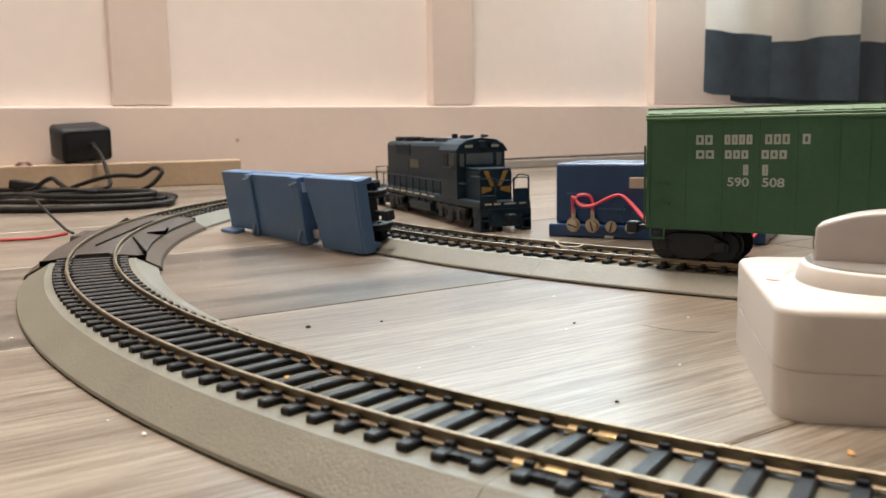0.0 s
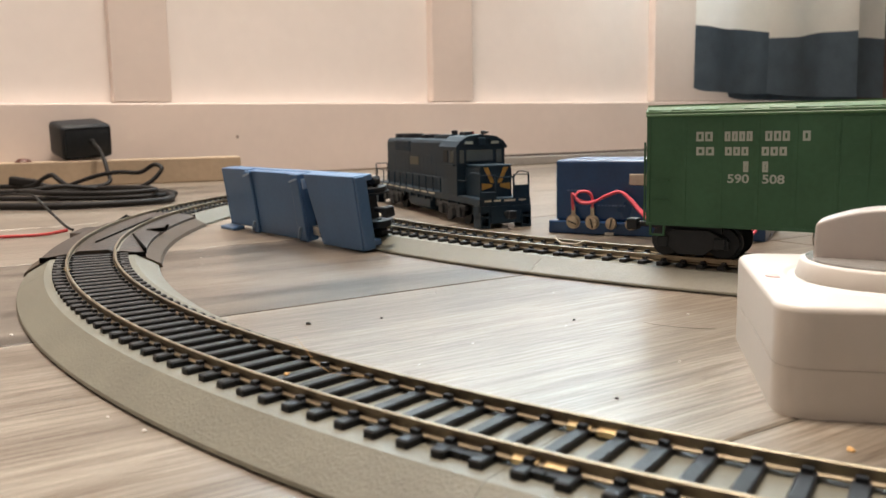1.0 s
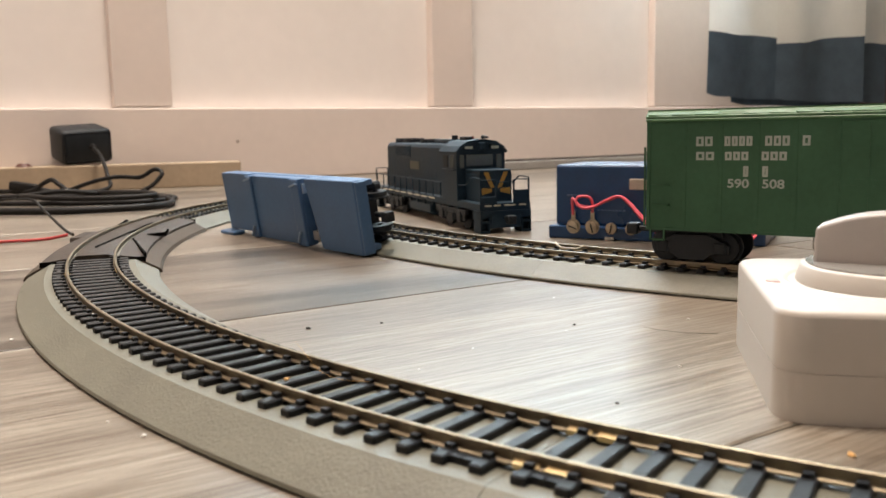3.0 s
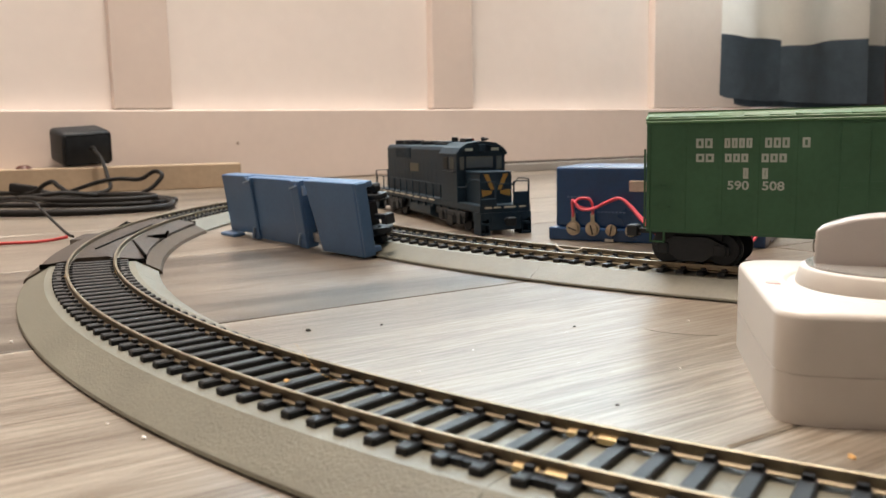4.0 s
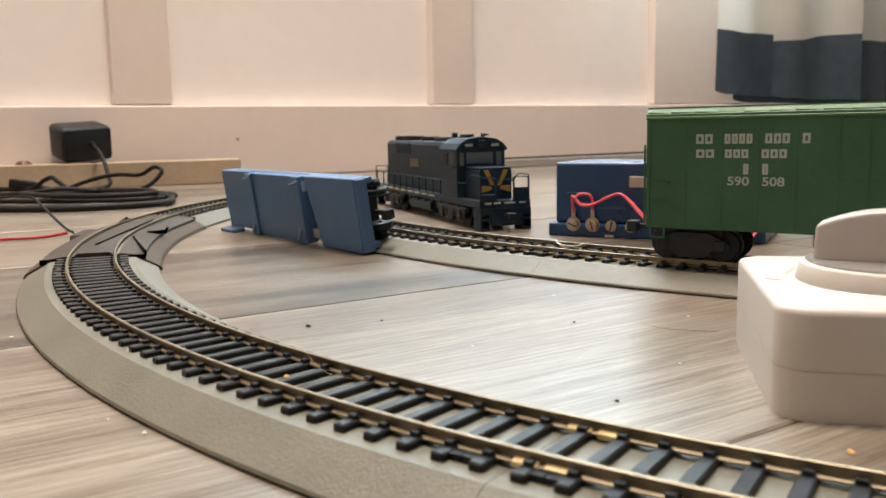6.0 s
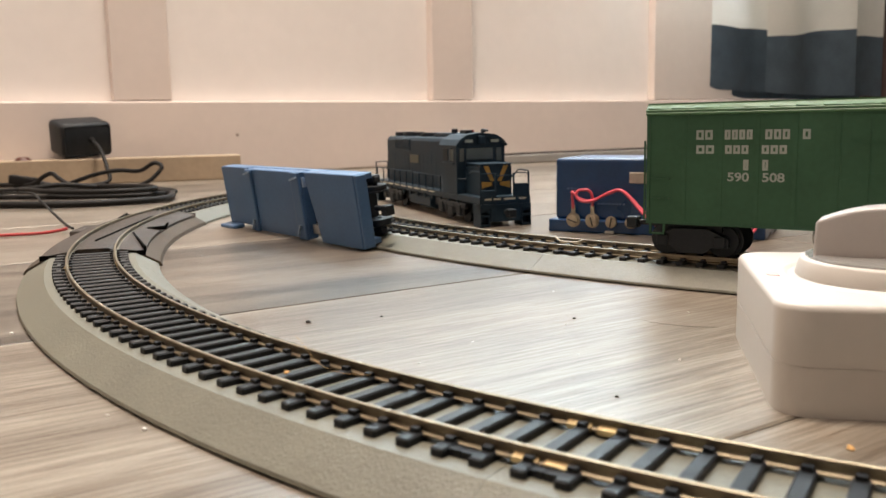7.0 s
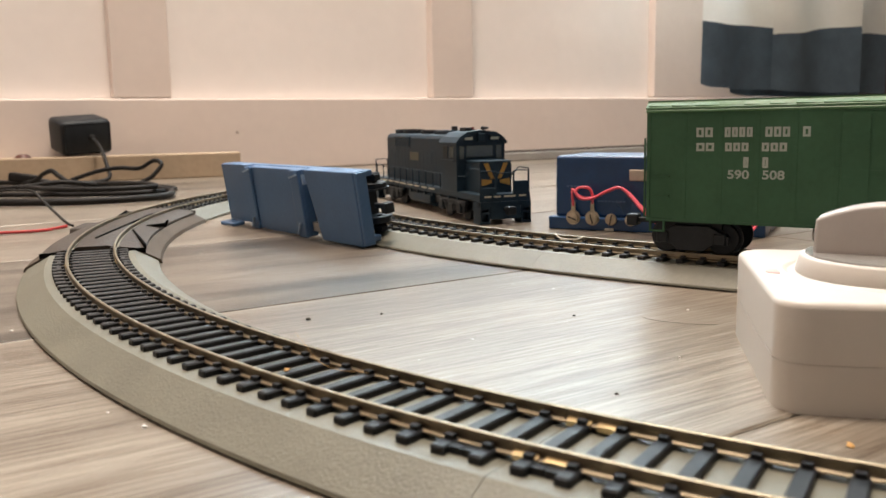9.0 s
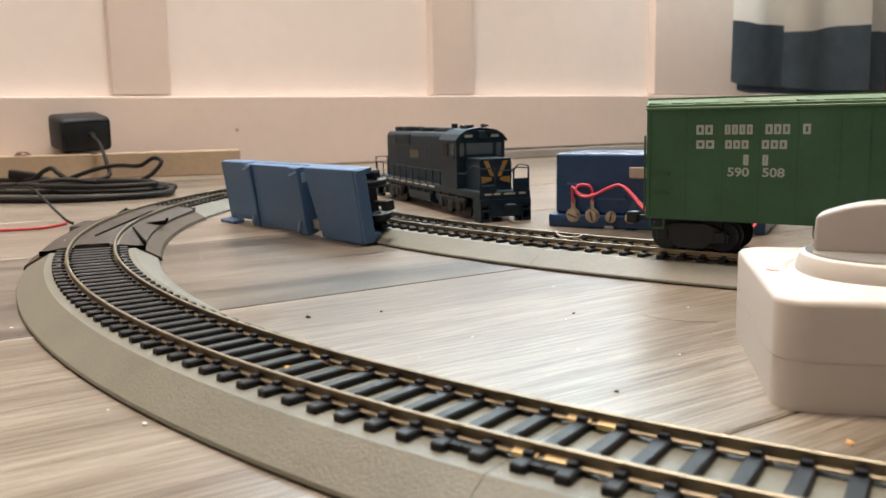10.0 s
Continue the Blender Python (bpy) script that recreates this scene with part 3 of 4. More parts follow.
def locomotive():
    """Local x runs across, y back from the nose."""
    th = radians(20.58)
    lo = thing("locomotive", "dark blue-black toy diesel locomotive with yellow nose stripes, on the floor", "toy locomotive")
    back, across = Vector((-math.sin(th), math.cos(th), 0)), Vector((math.cos(th), math.sin(th), 0))
    lo.matrix_world = Matrix(((across.x, back.x, 0, 0.0195), (across.y, back.y, 0, 0.4720), (0, 0, 1, 0), (0, 0, 0, 1)))
    W = 0.031
    bm = box(0.0005, W - 0.0005, -0.002, 0.200, 0.0125, 0.0166, bevel=0.0004, seg=1)
    add_box(bm, 0.0, W, -0.0035, -0.0005, 0.0085, 0.0166), add_box(bm, 0.0, W, 0.199, 0.2015, 0.0085, 0.0158)
    for k in range(12):   # sill brackets
        y = 0.03 + k * 0.0145
        add_box(bm, 0.0002, 0.0012, y, y + 0.002, 0.0105, 0.0128)
    part("walkway", bm, M_LOCO, lo)
    for y0, y1 in ((-0.0045, -0.0005), (0.1995, 0.2025)):
        bm = bmesh.new()   # pilot with steps
        add_box(bm, 0.0062, W - 0.0062, y0, y1, 0.0028, 0.0125, bevel=0.0004, seg=1)
        add_box(bm, 0.0, W, y0, y1, 0.0100, 0.0126)
        part("pilot", bm, M_LOCO, lo)
        for x0 in (0.0, W - 0.0058):
            bm = bmesh.new()
            yy = (-0.0045, 0.0055) if y0 < 0.1 else (0.1945, 0.2025)
            add_box(bm, x0, x0 + 0.0058, yy[0], yy[1], 0.0002, 0.0016), add_box(bm, x0, x0 + 0.0058, yy[0], yy[1], 0.0058, 0.0070)
            add_box(bm, x0, x0 + 0.0058, sum(yy) / 2 - 0.0004, sum(yy) / 2 + 0.0004, 0.0012, 0.0125)
            add_box(bm, x0, x0 + 0.0006, yy[0], yy[1], 0.0012, 0.0125), add_box(bm, x0 + 0.0052, x0 + 0.0058, yy[0], yy[1], 0.0012, 0.0125)
            part("step_well", bm, M_LOCO, lo)
    for x0, x1 in ((0.003, 0.007), (0.0085, 0.0125), (0.0148, 0.0215), (0.024, 0.028)):
        part("step_edge_stripe", box(x0, x1, -0.0040, -0.003, 0.0150, 0.0159), M_CREAM, lo, "worn pale stripe")
    # long hood with rounded roof shoulders
    def hood(x0, x1, y0, y1, z0, z1, cut):
        o = [(x0, z0), (x0, z1 - cut), (x0 + cut * 0.4, z1 - cut * 0.3), (x0 + cut, z1), (x1 - cut, z1), (x1 - cut * 0.4, z1 - cut * 0.3), (x1, z1 - cut), (x1, z0)]
        return prism(o, y0, y1, 0.0003)
    bm = hood(0.0052, W - 0.0052, 0.054, 0.184, 0.0158, 0.0492, 0.0028)
    for k in range(13):   # access doors, barely proud
        y = 0.079 + k * 0.0078
        add_box(bm, 0.0051, 0.0053, y, y + 0.0071, 0.0185, 0.0385)
    part("long_hood", bm, M_LOCO, lo)
    bm = box(0.0047, 0.006, 0.130, 0.166, 0.0395, 0.0475, bevel=0.0003)   # radiator intake
    for q in range(9):
        add_box(bm, 0.0044, 0.0048, 0.132 + q * 0.0036, 0.1335 + q * 0.0036, 0.0405, 0.0465)
    part("radiator_grille", bm, M_LOCO, lo)
    for y, r, h in ((0.118, 0.0062, 0.0022), (0.152, 0.0075, 0.0026), (0.171, 0.0075, 0.0026)):
        bm = cyl(r, h, on(W / 2, y, 0.0492 + h / 2), 24, bevel=0.0004)
        for q in range(5):
            add_box(bm, W / 2 - r * 0.8, W / 2 + r * 0.8, y - r * 0.7 + q * r * 0.33, y - r * 0.6 + q * r * 0.33, 0.0492 + h, 0.0496 + h)
        part("roof_fan", bm, M_BLACK, lo)
    part("exhaust_housing", box(0.009, W - 0.009, 0.062, 0.092, 0.0492, 0.0518, bevel=0.0006), M_LOCO, lo)
    part("exhaust_stack", cyl(0.0020, 0.003, on(0.0125, 0.064, 0.0528), 12, bevel=0.0003), M_BLACK, lo)
    # cab, with an arched roof
    o = [(0.0, 0.0158), (0.0, 0.0445), (0.0025, 0.0478), (0.0068, 0.0505), (W / 2, 0.0517), (W - 0.0068, 0.0505), (W - 0.0025, 0.0478), (W, 0.0445), (W, 0.0158)]
    cab = part("cab", prism(o, 0.030, 0.056, 0.0004), M_LOCO, lo)
    o2 = [(x * 1.06 - 0.0009, z + 0.0003) for x, z in o[1:-1]] + [(W + 0.0005, 0.0437), (W - 0.003, 0.0470), (W / 2, 0.0508), (0.003, 0.0470), (-0.0005, 0.0437)]
    part("cab_roof", prism(o2, 0.0285, 0.0575), M_LOCO, cab)
    for x0, x1, z0 in ((0.0060, 0.0230, 0.0362), (0.0018, 0.0046, 0.0352), (0.0252, 0.0286, 0.0352)):
        part("windscreen", box(x0, x1, 0.0294, 0.0302, z0, 0.0430, bevel=0.0003, seg=1), M_GLASS, cab)
    part("windscreen_sill", box(0.0055, 0.0235, 0.0290, 0.0302, 0.0349, 0.0357), M_LOCO, cab)
    part("side_window", box(-0.0004, 0.0006, 0.034, 0.0400, 0.0355, 0.0428, bevel=0.0003, seg=1), M_GLASS, cab)
    part("side_window", box(-0.0004, 0.0006, 0.044, 0.0515, 0.0355, 0.0428, bevel=0.0003, seg=1), M_BLACK, cab)
    bm = box(-0.0012, 0.0, 0.033, 0.0525, 0.0338, 0.0345)
    part("window_sill", bm, M_LOCO, cab)
    part("headlight", box(0.0132, 0.0178, 0.0275, 0.0302, 0.0452, 0.0502, bevel=0.0008), M_LOCO, cab)
    for x0, x1 in ((0.0042, 0.0102), (0.0208, 0.0268)):
        part("number_board", box(x0, x1, 0.0286, 0.0302, 0.0458, 0.0484, bevel=0.0003, seg=1), M_LOCO, cab)
        part("number_panel", box(x0 + 0.0006, x1 - 0.0006, 0.0282, 0.029, 0.0463, 0.0479), M_LETTER, cab, "pale number panel")
    part("air_horn", cyl(0.0012, 0.008, on(0.021, 0.036, 0.0530) @ RX90, 12, r2=0.0005), M_BLACK, cab)
    part("roof_beacon", cyl(0.0009, 0.0022, on(0.0175, 0.047, 0.0526), 10, bevel=0.0003), M_DULLRED, cab)
    part("roof_box", box(0.010, 0.0145, 0.040, 0.050, 0.0508, 0.0535, bevel=0.0005), M_BLACK, cab)
    # short hood (nose) with a V of two yellow stripes and two wings
    nose = part("short_hood", hood(0.0055, W - 0.0055, 0.009, 0.031, 0.0158, 0.0344, 0.0018), M_LOCO, lo)
    part("nose_top_edge", box(0.0053, W - 0.0053, 0.0088, 0.030, 0.0340, 0.0347, bevel=0.0003, seg=1), M_LOCO, nose)
    for s in (-1, 1):
        for (xa, za), (xb, zb), wd in (((0.0062, 0.0334), (0.0018, 0.0246), 0.0029), ((0.0026, 0.0240), (0.0088, 0.0210), 0.0026)):
            o = [(W / 2 + s * (xa - wd / 2), za), (W / 2 + s * (xa + wd / 2), za), (W / 2 + s * (xb + wd / 2), zb), (W / 2 + s * (xb - wd / 4), zb)]
            if wd < 0.0028:
                o = [(W / 2 + s * xa, za), (W / 2 + s * xb, za + 0.0005), (W / 2 + s * xb, zb - 0.0005), (W / 2 + s * xa, zb + 0.0012)]
            part("nose_stripe", prism(o, 0.00872, 0.0091), M_YELLOW, nose, "yellow nose stripe")
    part("emblem", box(0.0047, 0.0053, 0.112, 0.130, 0.0315, 0.0370), M_EMBLEM, lo, "small faded emblem")
    for k in range(9):
        part("sill_dash", box(-0.0002, 0.0006, 0.070 + k * 0.0145, 0.079 + k * 0.0145, 0.0148, 0.0156), M_CREAM, lo, "worn pale edge stripe")
    # hand rails
    for x in (0.0008, W - 0.0008):
        posts = [0.060 + k * 0.0135 for k in range(10)] + [0.198]
        bm = tube([(x, 0.058, 0.0255), (x, 0.120, 0.0257), (x, 0.1985, 0.0257)], 0.00032, 6, 4)
        part("handrail", bm, M_LOCO, lo)
        for y in posts:
            part("handrail_post", box(x - 0.00035, x + 0.00035, y - 0.00035, y + 0.00035, 0.0158, 0.0257), M_LOCO, lo)
        bm = tube([(x, -0.003, 0.0125), (x, -0.003, 0.0290), (x, -0.001, 0.0305), (x, 0.010, 0.0305), (x, 0.018, 0.0262), (x, 0.030, 0.0255)], 0.00035, 6, 5)
        part("grab_rail", bm, M_LOCO, lo)
    for y in (-0.003, 0.2005):
        part("end_rail", tube([(0.0008, y, 0.0295), (0.009, y, 0.0297), (0.010, y, 0.0285), (0.0205, y, 0.0285), (0.022, y, 0.0297), (W - 0.0008, y, 0.0295)], 0.00035, 6, 4), M_LOCO, lo)
        for x in (0.0008, 0.0100, 0.0210, W - 0.0008):
            part("handrail_post", box(x - 0.0004, x + 0.0004, y - 0.0004, y + 0.0004, 0.0085, 0.0297), M_LOCO, lo)
    # low end panels on the front platform
    part("end_panel", box(0.0212, W - 0.0003, -0.0034, -0.0024, 0.0166, 0.0238, bevel=0.0003, seg=1), M_LOCO, lo)
    part("end_panel", box(0.0003, 0.0098, -0.0034, -0.0024, 0.0166, 0.0205, bevel=0.0003, seg=1), M_LOCO, lo)
    # fuel tank and trucks
    part("fuel_tank", prism([(0.003, 0.0125), (0.001, 0.0105), (0.001, 0.0052), (0.006, 0.0028), (W - 0.006, 0.0028), (W - 0.001, 0.0052), (W - 0.001, 0.0105), (W - 0.003, 0.0125)], 0.080, 0.122, 0.0005), M_LOCO, lo)
    part("centre_sill", box(0.0045, W - 0.0045, 0.006, 0.196, 0.0062, 0.0126), M_BLACK, lo)
    for yc in (0.042, 0.160):
        bm = bmesh.new()
        for x in (0.0012, W - 0.0012):
            add_box(bm, x - 0.0012, x + 0.0012, yc - 0.024, yc + 0.024, 0.0085, 0.0115, bevel=0.0004, seg=1)
            for k in (-1, 1):
                add_box(bm, x - 0.0018, x + 0.0018, yc + k * 0.0145 - 0.0028, yc + k * 0.0145 + 0.0028, 0.0040, 0.0105, bevel=0.0005, seg=1)
                add_cyl(bm, 0.0015, 0.006, on(x, yc + k * 0.0065, 0.0078), 8)
            add_box(bm, x - 0.0014, x + 0.0014, yc - 0.0042, yc + 0.0042, 0.0035, 0.0085, bevel=0.0004, seg=1)
            add_box(bm, x - 0.0006, x + 0.0006, yc - 0.0215, yc + 0.0215, 0.0050, 0.0088)
        add_box(bm, 0.006, W - 0.006, yc - 0.022, yc + 0.022, 0.0055, 0.0125)
        tr = part("truck", bm, M_BLACK, lo)
        for k in (-1, 1):
            for s in (-1, 1):
                w = part("wheel", wheel_bm(0.0057), M_BLACK, tr, smooth=40)
                w.matrix_basis = on(W / 2 + s * 0.0085, yc + k * 0.0145, 0.0060) @ Matrix.Rotation(radians(-90 * s), 4, "Z")
    bm = box(W / 2 - 0.0013, W / 2 + 0.0013, -0.010, 0.002, 0.0072, 0.0092, bevel=0.0003, seg=1)
    add_box(bm, W / 2 - 0.0026, W / 2 + 0.0024, -0.0135, -0.009, 0.0058, 0.0104, bevel=0.0006)
    part("coupler", bm, M_BLACK, lo)


def flatcar():
    """Tipped on its side: local x along the bottom edge, y away from the deck's face, z up the deck."""
    u = Vector((94, -118.7, 0)).normalized()
    away = Vector((-u.y, u.x, 0))
    lean = radians(8)
    up = Vector((0, 0, 1)) * math.cos(lean) - away * math.sin(lean)
    back = away * math.cos(lean) + Vector((0, 0, 1)) * math.sin(lean)
    m = Matrix(((u.x, back.x, up.x, -0.1243), (u.y, back.y, up.y, 0.5033), (u.z, back.z, up.z, 0.0006), (0, 0, 0, 1)))
    car = thing("flatcar", "blue plastic toy flatcar tipped on its side against the track", "toy flatcar")
    car.matrix_world = m
    L, Wd = 0.1440, 0.0352
    # three deck panels, the middle one proud with thick end ribs
    part("deck_panel", box(0.0, 0.0335, 0.0, 0.0045, 0.0018, Wd, bevel=0.0005), M_BLUE, car)
    bm = box(0.0335, 0.0925, -0.0006, 0.0045, -0.0002, Wd - 0.0006, bevel=0.0005)
    part("deck_panel", bm, M_BLUE, car)
    part("deck_rib", box(0.0320, 0.0385, -0.0022, -0.0004, -0.0004, Wd - 0.0006, bevel=0.0007), M_BLUE, car)
    part("deck_rib", box(0.0840, 0.0925, -0.0024, -0.0004, -0.0004, Wd - 0.0006, bevel=0.0007), M_BLUE, car)
    bm = prism([(0.1075, 0.0), (L, 0.0), (L, Wd), (0.0985, Wd)], -0.0022, 0.0045, 0.0006)
    part("deck_panel", bm, M_BLUE, car)
    part("end_plate", box(L, L + 0.0018, -0.0018, 0.0040, 0.0004, Wd - 0.0004, bevel=0.0005), M_BLUE, car)
    part("end_plate", box(-0.0018, 0.0, 0.0, 0.0075, 0.001, Wd - 0.0004, bevel=0.0005), M_BLUE, car)
    bm = box(0.0, L, 0.0045, 0.0085, Wd - 0.0032, Wd - 0.0004, bevel=0.0005)
    part("side_sill", bm, M_BLUE, car)
    part("side_sill", box(0.004, L, 0.0045, 0.0085, 0.0012, 0.0040, bevel=0.0005), M_BLUE, car)
    for x, z in ((0.0360, Wd - 0.0024), (0.0885, Wd - 0.0036), (0.0345, 0.0036), (0.0870, 0.0044)):   # pale stake clips
        bm = box(x - 0.0034, x + 0.0034, -0.0036, -0.0024, z - 0.0004, z + 0.0004)
        bmesh.ops.rotate(bm, cent=(x, 0, z), matrix=Matrix.Rotation(radians(-14), 3, "Y"), verts=bm.verts)
        if z < 0.01:
            bmesh.ops.rotate(bm, cent=(x, 0, z), matrix=Matrix.Rotation(radians(-46), 3, "Y"), verts=bm.verts)
        add_box(bm, x - 0.0006, x + 0.0006, -0.0028, 0.0, z - 0.0006, z + 0.0006)
        part("stake_clip", bm, M_CLIP, car, "pale blue clip")
    part("stake_clip", box(0.0968, 0.0976, -0.0026, 0.001, 0.0275, 0.0325), M_CLIP, car, "pale blue clip")
    part("corner_foot", box(-0.001, 0.0165, -0.0075, 0.0, 0.0, 0.0022, bevel=0.0006), M_BLUE, car)
    part("weight", box(0.0945, 0.1005, 0.0008, 0.0045, 0.003, 0.0075), M_STEEL, car)
    bm = box(0.008, L - 0.006, 0.0045, 0.0085, 0.0130, 0.0222, bevel=0.0004, seg=1)
    for k in range(7):
        add_box(bm, 0.02 + k * 0.018, 0.0215 + k * 0.018, 0.0045, 0.0075, 0.004, Wd - 0.004)
    part("underframe", bm, M_BLACK, car)
    # trucks stand out behind the deck
    for x in (0.022, 0.1265):
        t = freight_truck(car, 0, 0, 0)
        t.matrix_basis = Matrix.Translation((x, 0.0142, Wd / 2)) @ Matrix.Rotation(radians(90), 4, "X") @ Matrix.Rotation(math.pi, 4, "X")
    bm = box(L - 0.002, L + 0.0062, 0.0082, 0.0102, Wd / 2 - 0.0012, Wd / 2 + 0.0012, bevel=0.0003, seg=1)
    add_box(bm, L + 0.0055, L + 0.010, 0.0065, 0.0115, Wd / 2 - 0.0028, Wd / 2 + 0.002, bevel=0.0006)
    part("coupler", bm, M_BLACK, car)


boxcar()
locomotive()
flatcar()

# ---- power pack with terminals and red leads ----


def power_pack():
    pp = thing("power_pack", "navy blue plastic power pack with four brass screw terminals", "transformer", at=heading(0.0575, 0.4500, 0, 0.8829, -0.4695))
    part("base", box(-0.0005, 0.108, -0.002, 0.048, 0.0, 0.0068, bevel=0.0008), M_NAVY, pp)
    part("case", box(0.0026, 0.105, 0.0005, 0.045, 0.0068, 0.0384, bevel=0.0016, seg=3), M_NAVY, pp)
    part("label_plate", box(0.0420, 0.0690, -0.0003, 0.0007, 0.0258, 0.0315, bevel=0.00055, seg=2), M_PLATE, pp, "tan paper label")
    for x0, x1, z in ((0.009, 0.024, 0.0222), (0.0255, 0.0425, 0.0147), (0.011, 0.0150, 0.0145)):
        for k in range(int((x1 - x0) / 0.0019)):
            part("print_block", box(x0 + k * 0.0019, x0 + k * 0.0019 + 0.0012, 0.0002, 0.0008, z, z + 0.0008), M_DIMPRINT, pp)
    for x, tilt in ((0.0133, 20), (0.0236, 75), (0.0338, 100), (0.0440, 50)):
        bm = cyl(0.0030, 0.0016, on(x, -0.0030, 0.0062) @ RX90, 20, bevel=0.0003)
        add_cyl(bm, 0.0014, 0.003, on(x, -0.0015, 0.0062) @ RX90, 10)
        s = part("terminal_screw", bm, M_BRASS, pp, "slotted brass terminal screw", smooth=40)
        part("slot", box(-0.0025, 0.0025, -0.0042, -0.0037, -0.0003, 0.0003, m=on(x, 0.0, 0.0062) @ Matrix.Rotation(radians(tilt), 4, "Y")), M_BLACK, s)
    for x in (0.0133, 0.0236):
        bm = cyl(0.0038, 0.0006, on(x, -0.0021, 0.0066) @ RX90, 20)
        add_box(bm, x - 0.0011, x + 0.0011, -0.0024, -0.0018, 0.0095, 0.0145, bevel=0.0002, seg=1)
        part("spade_terminal", bm, M_BRASS, pp, "brass spade lug")
    part("contact_tab", box(0.0305, 0.0350, -0.0032, -0.0022, 0.0002, 0.0016), M_STEEL, pp)
    # leads: rise from two lugs, loop once, run off behind the boxcar and come out under it
    part("red_lead", tube([(0.0133, -0.0022, 0.0125), (0.0128, -0.0025, 0.0205), (0.0140, -0.003, 0.0205), (0.0175, -0.004, 0.0178), (0.0240, -0.004, 0.0172),
                           (0.0320, -0.004, 0.0205), (0.0385, -0.004, 0.0226), (0.0440, -0.005, 0.0195), (0.0500, -0.007, 0.0140), (0.060, -0.010, 0.0065),
                           (0.072, -0.014, 0.0030), (0.094, -0.013, 0.0036), (0.102, -0.009, 0.0062), (0.104, 0.001, 0.0120)], 0.00074, 8), M_RED, pp, "pinkish red insulated lead", smooth=60)
    part("red_lead", tube([(0.0236, -0.0022, 0.0140), (0.0238, -0.003, 0.0190), (0.0220, -0.004, 0.0222), (0.0172, -0.005, 0.0222), (0.0160, -0.006, 0.0195), (0.0190, -0.006, 0.0168),
                           (0.0250, -0.0055, 0.0172), (0.0325, -0.006, 0.0210), (0.0392, -0.006, 0.0228), (0.0455, -0.007, 0.0178), (0.0510, -0.009, 0.0125), (0.061, -0.012, 0.0050),
                           (0.073, -0.016, 0.0015), (0.094, -0.015, 0.0018), (0.103, -0.010, 0.0044), (0.105, 0.001, 0.0100)], 0.00074, 8), M_RED, pp, "pinkish red insulated lead", smooth=60)


M_PLATE = shader("tan_label", (0.42, 0.36, 0.30), 0.55, vary=0.15, scale=200)
M_DIMPRINT = shader("dim_blue_print", (0.08, 0.13, 0.25), 0.5, vary=0.1, scale=200)
power_pack()

# ---- white control box with knob ----
M_KNOB = shader("warm_grey_knob_plastic", (0.37, 0.342, 0.32), 0.38, vary=0.03, scale=60, bump=0.04, bump_scale=900)
M_PINK = shader("pale_red_dot", (0.52, 0.34, 0.31), 0.5, vary=0.1, scale=300)


def rounded_plate(x0, x1, y0, y1, z0, z1, r, bevel, steps=8):
    bm = bmesh.new()
    pts = []
    for cx, cy, a in ((x1 - r, y1 - r, 0), (x0 + r, y1 - r, 90), (x0 + r, y0 + r, 180), (x1 - r, y0 + r, 270)):
        pts += [(cx + r * math.cos(radians(a + 90 * k / steps)), cy + r * math.sin(radians(a + 90 * k / steps))) for k in range(steps + 1)]
    f = bm.faces.new([bm.verts.new((x, y, z0)) for x, y in pts])
    top = [v for v in bmesh.ops.extrude_face_region(bm, geom=[f])["geom"] if isinstance(v, bmesh.types.BMVert)]
    bmesh.ops.translate(bm, vec=(0, 0, z1 - z0), verts=top)
    bmesh.ops.recalc_face_normals(bm, faces=bm.faces)
    if bevel:
        es = [e for e in bm.edges if abs(e.verts[0].co.z - z1) < 1e-7 and abs(e.verts[1].co.z - z1) < 1e-7]
        bmesh.ops.bevel(bm, geom=es, offset=bevel, segments=4, affect="EDGES", profile=0.5)
    return bm


def ridge(r, width, z0, z1, cx, cy, seg=72):
    """A low moulded ring with sloped flanks."""
    bm = bmesh.new()
    section = [(r - width, z0), (r - width * 0.35, z1), (r + width * 0.35, z1), (r + width, z0)]
    loops = [[bm.verts.new((cx + q * math.cos(2 * math.pi * k / seg), cy + q * math.sin(2 * math.pi * k / seg), z)) for q, z in section] for k in range(seg)]
    for k in range(seg):
        p, q = loops[k], loops[(k + 1) % seg]
        for j in range(3):
            bm.faces.new((p[j], q[j], q[j + 1], p[j + 1]))
    bmesh.ops.recalc_face_normals(bm, faces=bm.faces)
    return bm


